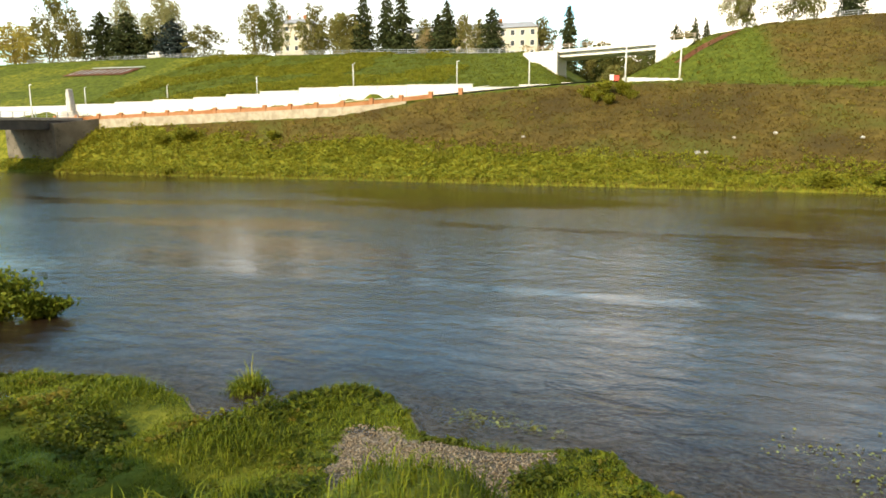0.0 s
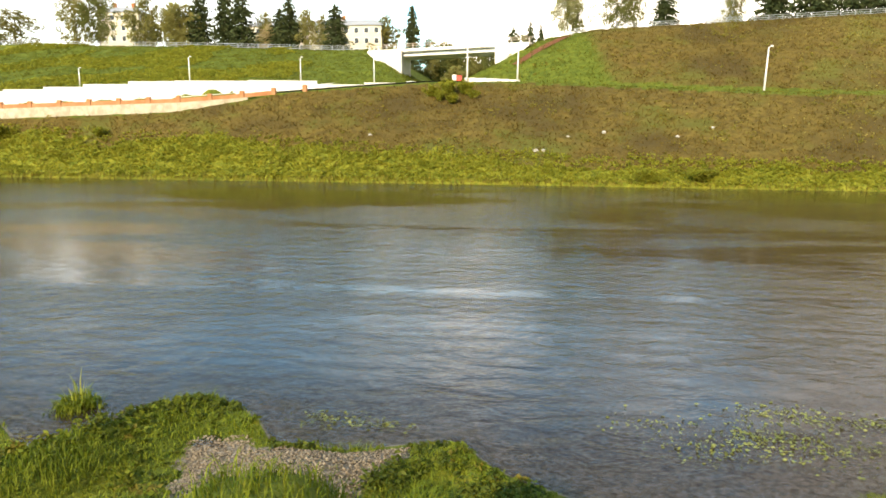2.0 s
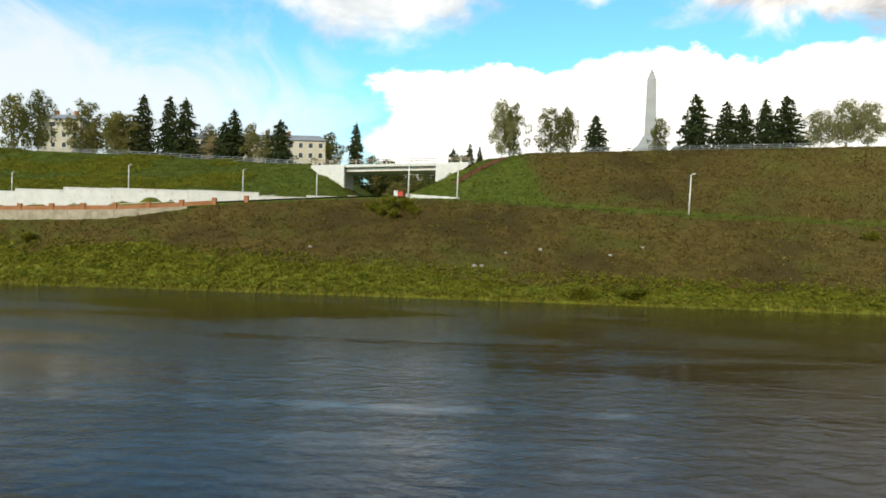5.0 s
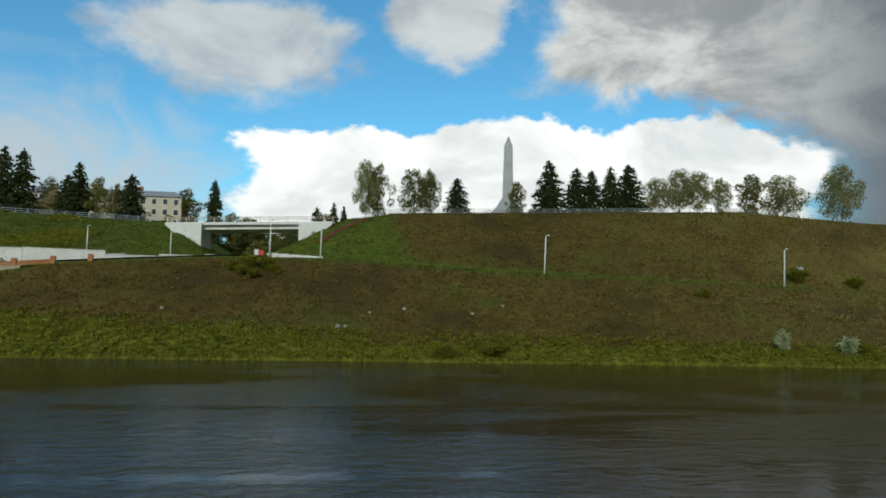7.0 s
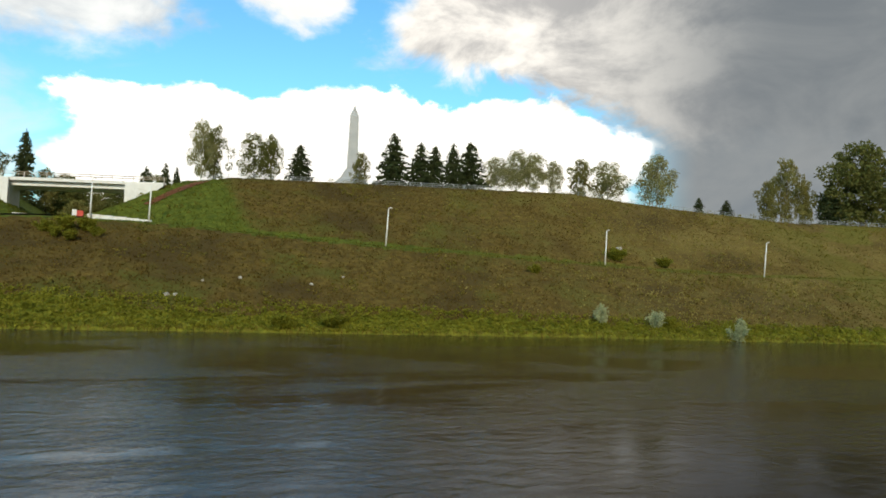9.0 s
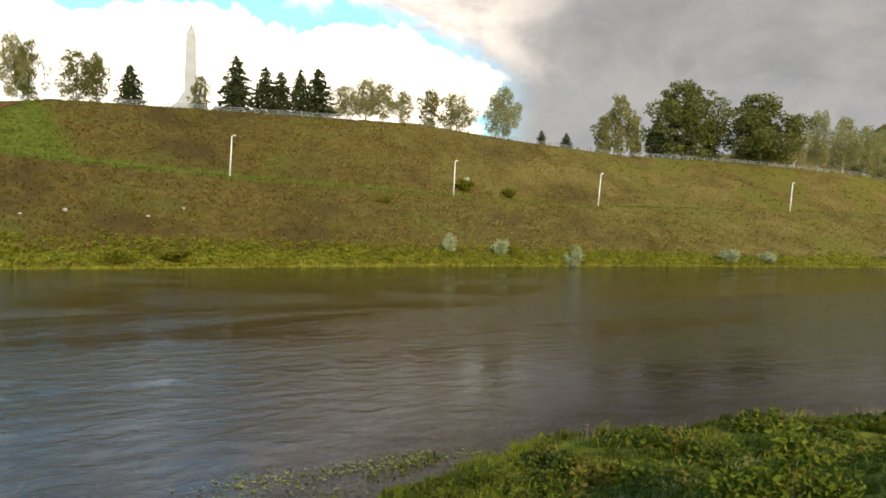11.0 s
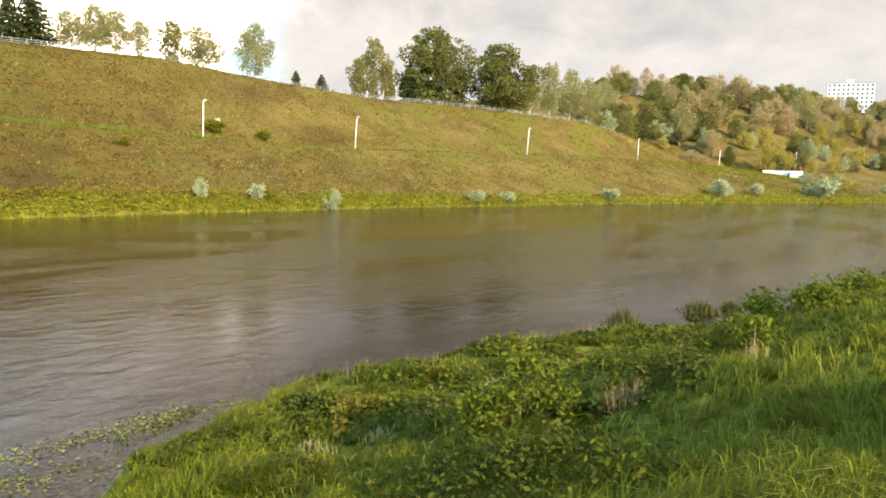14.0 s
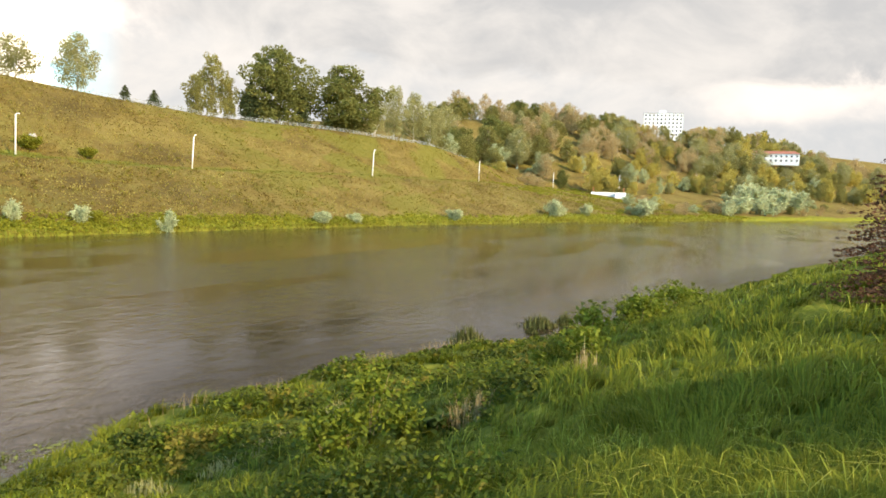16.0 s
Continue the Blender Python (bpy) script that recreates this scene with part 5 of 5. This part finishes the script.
heap = np.array([noise.noise((a * 0.3, b * 0.3, 60.0)) for a, b in zip(x[m], y[m])])
px = np.repeat(np.stack([x[m], y[m], z[m] + 0.35 * np.clip(heap + 0.3, 0, 1)], 1), 4, 0)
px += rng.normal(0, 0.3, px.shape) * [1, 1, 0]
px[:, 2] += rng.uniform(0.0, 0.4, len(px))
v, f = leaves(rng, px, 0.27, 0.45)
tagged(new("bank_weeds", mesh_np("bank_weeds", v, f, M["weed_leaf"])), "broad-leaved bright green weeds along the far water's edge", "weeds", kind="stuff")


# ---- plants at the near water ----
def tuft(name, n, height, spread, mat, seed, width=0.03, lean=0.5, label="", where=(0, 0, 0)):
    r = np.random.default_rng(seed)
    p = np.zeros((n, 3))
    p[:, :2] = r.normal(0, spread, (n, 2))
    hh = height * r.uniform(0.45, 1.0, n) * np.exp(-(p[:, 0] ** 2 + p[:, 1] ** 2) / (4 * spread ** 2))
    v, f = blades(r, p, hh, np.full(n, width), lean)
    t = tagged(new(name), label, "reeds" if "reed" in name else "weeds")
    tagged(part("foliage", mesh_np("foliage", v, f, M[mat]), t), kind="stuff")
    t.matrix_basis = pose(*where)
    return t


tuft("reed_tuft", 420, 0.85, 0.40, "shore_blade", 1, 0.04, 1.2, "bright green reed tuft standing in shallow water", (-14.1, 18.3, -0.08))
tuft("reed_tuft", 34, 1.5, 0.22, "tall_blade", 2, 0.03, 0.3, "thin upright reeds in the middle of a tuft", (-14.2, 18.4, -0.08))
for k, (x, y, h, s) in enumerate([(36.4, 15.4, 1.5, 0.5), (43.4, 13.5, 1.35, 0.6), (41.2, 13.2, 0.6, 0.22), (45.6, 12.4, 1.0, 0.35), (47.8, 11.4, 0.8, 0.4), (53, 9.8, 0.9, 0.5)]):
    tuft("reed_tuft", 360, h, s, "reed", 10 + k, 0.05, 0.5, "olive brown reed tuft standing in the river", (x, y, -0.08))
for x, y, hh, ww, seed in [(-30.3, 21.6, 2.5, 4.4, 41), (-28.6, 22.3, 1.3, 2.6, 42), (-32.4, 22.6, 2.2, 4.0, 43)]:
    wet = tagged(bush("water_bush", hh, ww, seed, "fresh_leaf", 2600, 0.13, 0.3), "leafy green bush standing in the shallow river", "bush")
    wet.matrix_basis = pose(x, y, -0.1)
for k, (x, y) in enumerate([(11.2, 19.7), (11.9, 20.0), (12.6, 20.2), (13.1, 20.3), (10.4, 19.6)]):
    tuft("water_weed", 60, 0.30, 0.35, "herb_leaf", 70 + k, 0.05, 1.2, "dark green water weed standing near the shore", (x, y, -0.06))
# floating weeds near the shore
r = np.random.default_rng(77)
spots = []
for x, y, rad, nn in [(12.0, 20.4, 1.0, 420), (9.6, 20.6, 0.8, 160), (7.0, 20.7, 1.1, 320), (5.9, 19.2, 0.9, 260), (7.6, 18.6, 1.4, 320), (14.5, 20.2, 0.5, 100), (-6.2, 18.6, 0.7, 160), (-4.6, 18.4, 0.5, 90), (4.2, 18.2, 1.2, 170), (3.0, 19.6, 1.0, 90)]:
    c = np.zeros((nn, 3))
    c[:, :2] = r.normal(0, rad * 0.55, (nn, 2)) * [1.5, 0.8] + [x, y]
    c[:, 2] = r.uniform(-0.02, 0.05, nn)
    spots.append(c)
v, f = leaves(r, np.concatenate(spots), 0.06, 0.85)
tagged(new("floating_weed", mesh_np("floating_weed", v, f, M["float_weed"])), "patches of green weed floating near the shore", "water weed", kind="stuff")

# pebbles of the small beach
nn = 8500
x = r.uniform(-9.6, -2.6, nn)
o = r.uniform(0.2, 6.5, nn)
sel = np.array([zone_of(float(a), float(near_shore(a) - b))[2] > 0.9 for a, b in zip(x, o)])
x, o = x[sel], o[sel]
z = near_height(x, o)
c = np.stack([x, near_shore(x) - o, z + 0.03], 1)
oct_v = np.array([(1, 0, 0), (0, 1, 0), (-1, 0, 0), (0, -1, 0), (0, 0, 0.6), (0, 0, -0.6)])
oct_f = np.array([(0, 1, 4), (1, 2, 4), (2, 3, 4), (3, 0, 4), (1, 0, 5), (2, 1, 5), (3, 2, 5), (0, 3, 5)])
sz_ = 0.018 + 0.055 * r.random(len(c)) ** 2
an = r.uniform(0, 6.28, len(c))
rot = np.stack([np.stack([np.cos(an), -np.sin(an) * 0.7], 1), np.stack([np.sin(an), np.cos(an) * 0.7], 1)], 1)
pv = np.repeat(oct_v[None], len(c), 0) * sz_[:, None, None]
pv[:, :, :2] = np.einsum("nij,nkj->nki", rot, pv[:, :, :2])
v = (pv + c[:, None]).reshape(-1, 3)
f = (oct_f[None] + (np.arange(len(c)) * 6)[:, None, None]).reshape(-1, 3)
tagged(new("pebbles", mesh_np("pebbles", v, f, M["pebble"])), "loose pale pebbles on the small beach", "pebbles", kind="stuff")


# ---- plants on the high bank ----
def tall_weed(x, y, height, seed, label):
    rr = np.random.default_rng(seed)
    t = tagged(new("tall_weed"), label, "weed")
    for k in range(3):
        tip = (rr.normal(0, 0.12), rr.normal(0, 0.12), height * (1 - 0.18 * k))
        part("stalk", mesh_bm("stalk", tube(bmesh.new(), [(0, 0, -0.05), (tip[0] * 0.4, tip[1] * 0.4, height * 0.5), tip], [0.014, 0.011, 0.004], 5), M["straw"]), t)
    c = rr.normal(0, 0.17, (460, 3)) * [1.4, 1.4, 1.0] + [0, 0, height * 0.84]
    c[::3, 2] -= rr.uniform(0, 0.6, len(c[::3])) * height
    c[:, 2] = np.maximum(c[:, 2], 0.03)
    v, f = leaves(rr, c, 0.075, 0.4)
    part("foliage", mesh_np("foliage", v, f, M["fresh_leaf"]), t)
    t.matrix_basis = pose(x, y, land(x, y))


def on_bank(az, el):
    """Where the near bank meets the way from the eye with that bearing and fall, degrees."""
    d = 3.0
    while land(d * math.sin(radians(az)), d * math.cos(radians(az))) < EYE + d * math.tan(radians(el)) and d < 14.5:
        d += 0.1
    return d * math.sin(radians(az)), d * math.cos(radians(az))


tall_weed(*on_bank(60.3, -18.4), 1.75, 3, "tall weed with dry stalks and yellow-green leafy top")
tall_weed(*on_bank(58.6, -16.8), 1.0, 4, "tall weed with yellow-green leafy top")
tall_weed(*on_bank(63.0, -16.0), 0.9, 5, "leafy weed on the slope of the bank")
tall_weed(*on_bank(56.5, -15.8), 0.8, 6, "leafy weed on the slope of the bank")
for k in range(14):
    x = 17 + k * 1.9
    tall_weed(x, 3.9 - 0.09 * k + 0.5 * math.sin(k * 2.3), 0.75 + 0.3 * math.sin(k * 1.7) ** 2, 200 + k, "leafy weed on the edge of the bank")
for k, (x, y) in enumerate([on_bank(67.4, -15.9), on_bank(68.4, -15.7), on_bank(69.4, -15.5), on_bank(77.5, -13.0)]):
    tuft("dry_stalks", 70, 0.95, 0.2, "straw", 50 + k, 0.014, 0.45, "dry straw-coloured stalks in the grass", (x, y, land(x, y)))
for k, (x, y) in enumerate([(13.5, 11.8), (15.5, 11.6), (12, 13), (17.5, 11), (14.2, 11.0)]):
    tuft("pale_weed", 160, 0.6, 0.35, "birch_leaf", 60 + k, 0.03, 0.6, "pale green weed at the foot of the bank", (x, y, land(x, y)))


def burdock(x, y, seed, n=7, size=0.24):
    rr = np.random.default_rng(seed)
    t = tagged(new("burdock"), "low plant with broad green leaves in the grass", "weed")
    for k in range(n):
        bm = bmesh.new()
        L, wd = size * rr.uniform(0.7, 1.3), size * rr.uniform(0.55, 0.8)
        rows = []
        for i in range(6):
            q = i / 5
            half = wd * math.sin(math.pi * min(0.97, 0.12 + 0.8 * q ** 0.8)) * 0.75
            rows.append([bm.verts.new((L * 2 * q, s * half, 0.10 * math.sin(q * 3) + 0.05 * abs(s) * half / wd)) for s in (-1, 0, 1)])
        for a, b in zip(rows, rows[1:]):
            for s in (0, 1):
                bm.faces.new((a[s], b[s], b[s + 1], a[s + 1]))
        bmesh.ops.solidify(bm, geom=bm.faces[:], thickness=0.004)
        part("leaf", mesh_bm("leaf", bm, M["big_leaf"], True), t, pose(0, 0, 0.2 + 0.05 * rr.random(), 0, -rr.uniform(5, 40), k * 360 / n + rr.uniform(-20, 20)))
    t.matrix_basis = pose(x, y, land(x, y) + 0.02)


for k, (x, y) in enumerate([on_bank(64.7, -18.2), on_bank(62.6, -19.5), on_bank(66.2, -18.6), on_bank(60.5, -20.4), on_bank(65.6, -17.2)]):
    burdock(x, y, 90 + k, 7, 0.22)

# spruces on the high bank
young = spruce(3.5, 3.3, 8, "brown_needles", 0.03, 0.2, 6.0)
tagged(young, "young spruce with sparse reddish brown needles on the bank", "spruce")
young.matrix_basis = pose(17.2, -2.5, land(17.2, -2.5))
# added out of view, only to throw a shadow tongue over the meadow
shrub = bush("shrub", 3.8, 2.6, 9, "olive_leaf", 6400, 0.16, 0.3)
tagged(shrub, "unseen shrub added to cast a shadow across the near grass", "shrub")
shrub.matrix_basis = pose(8.2, -6.4, land(8.2, -6.4))
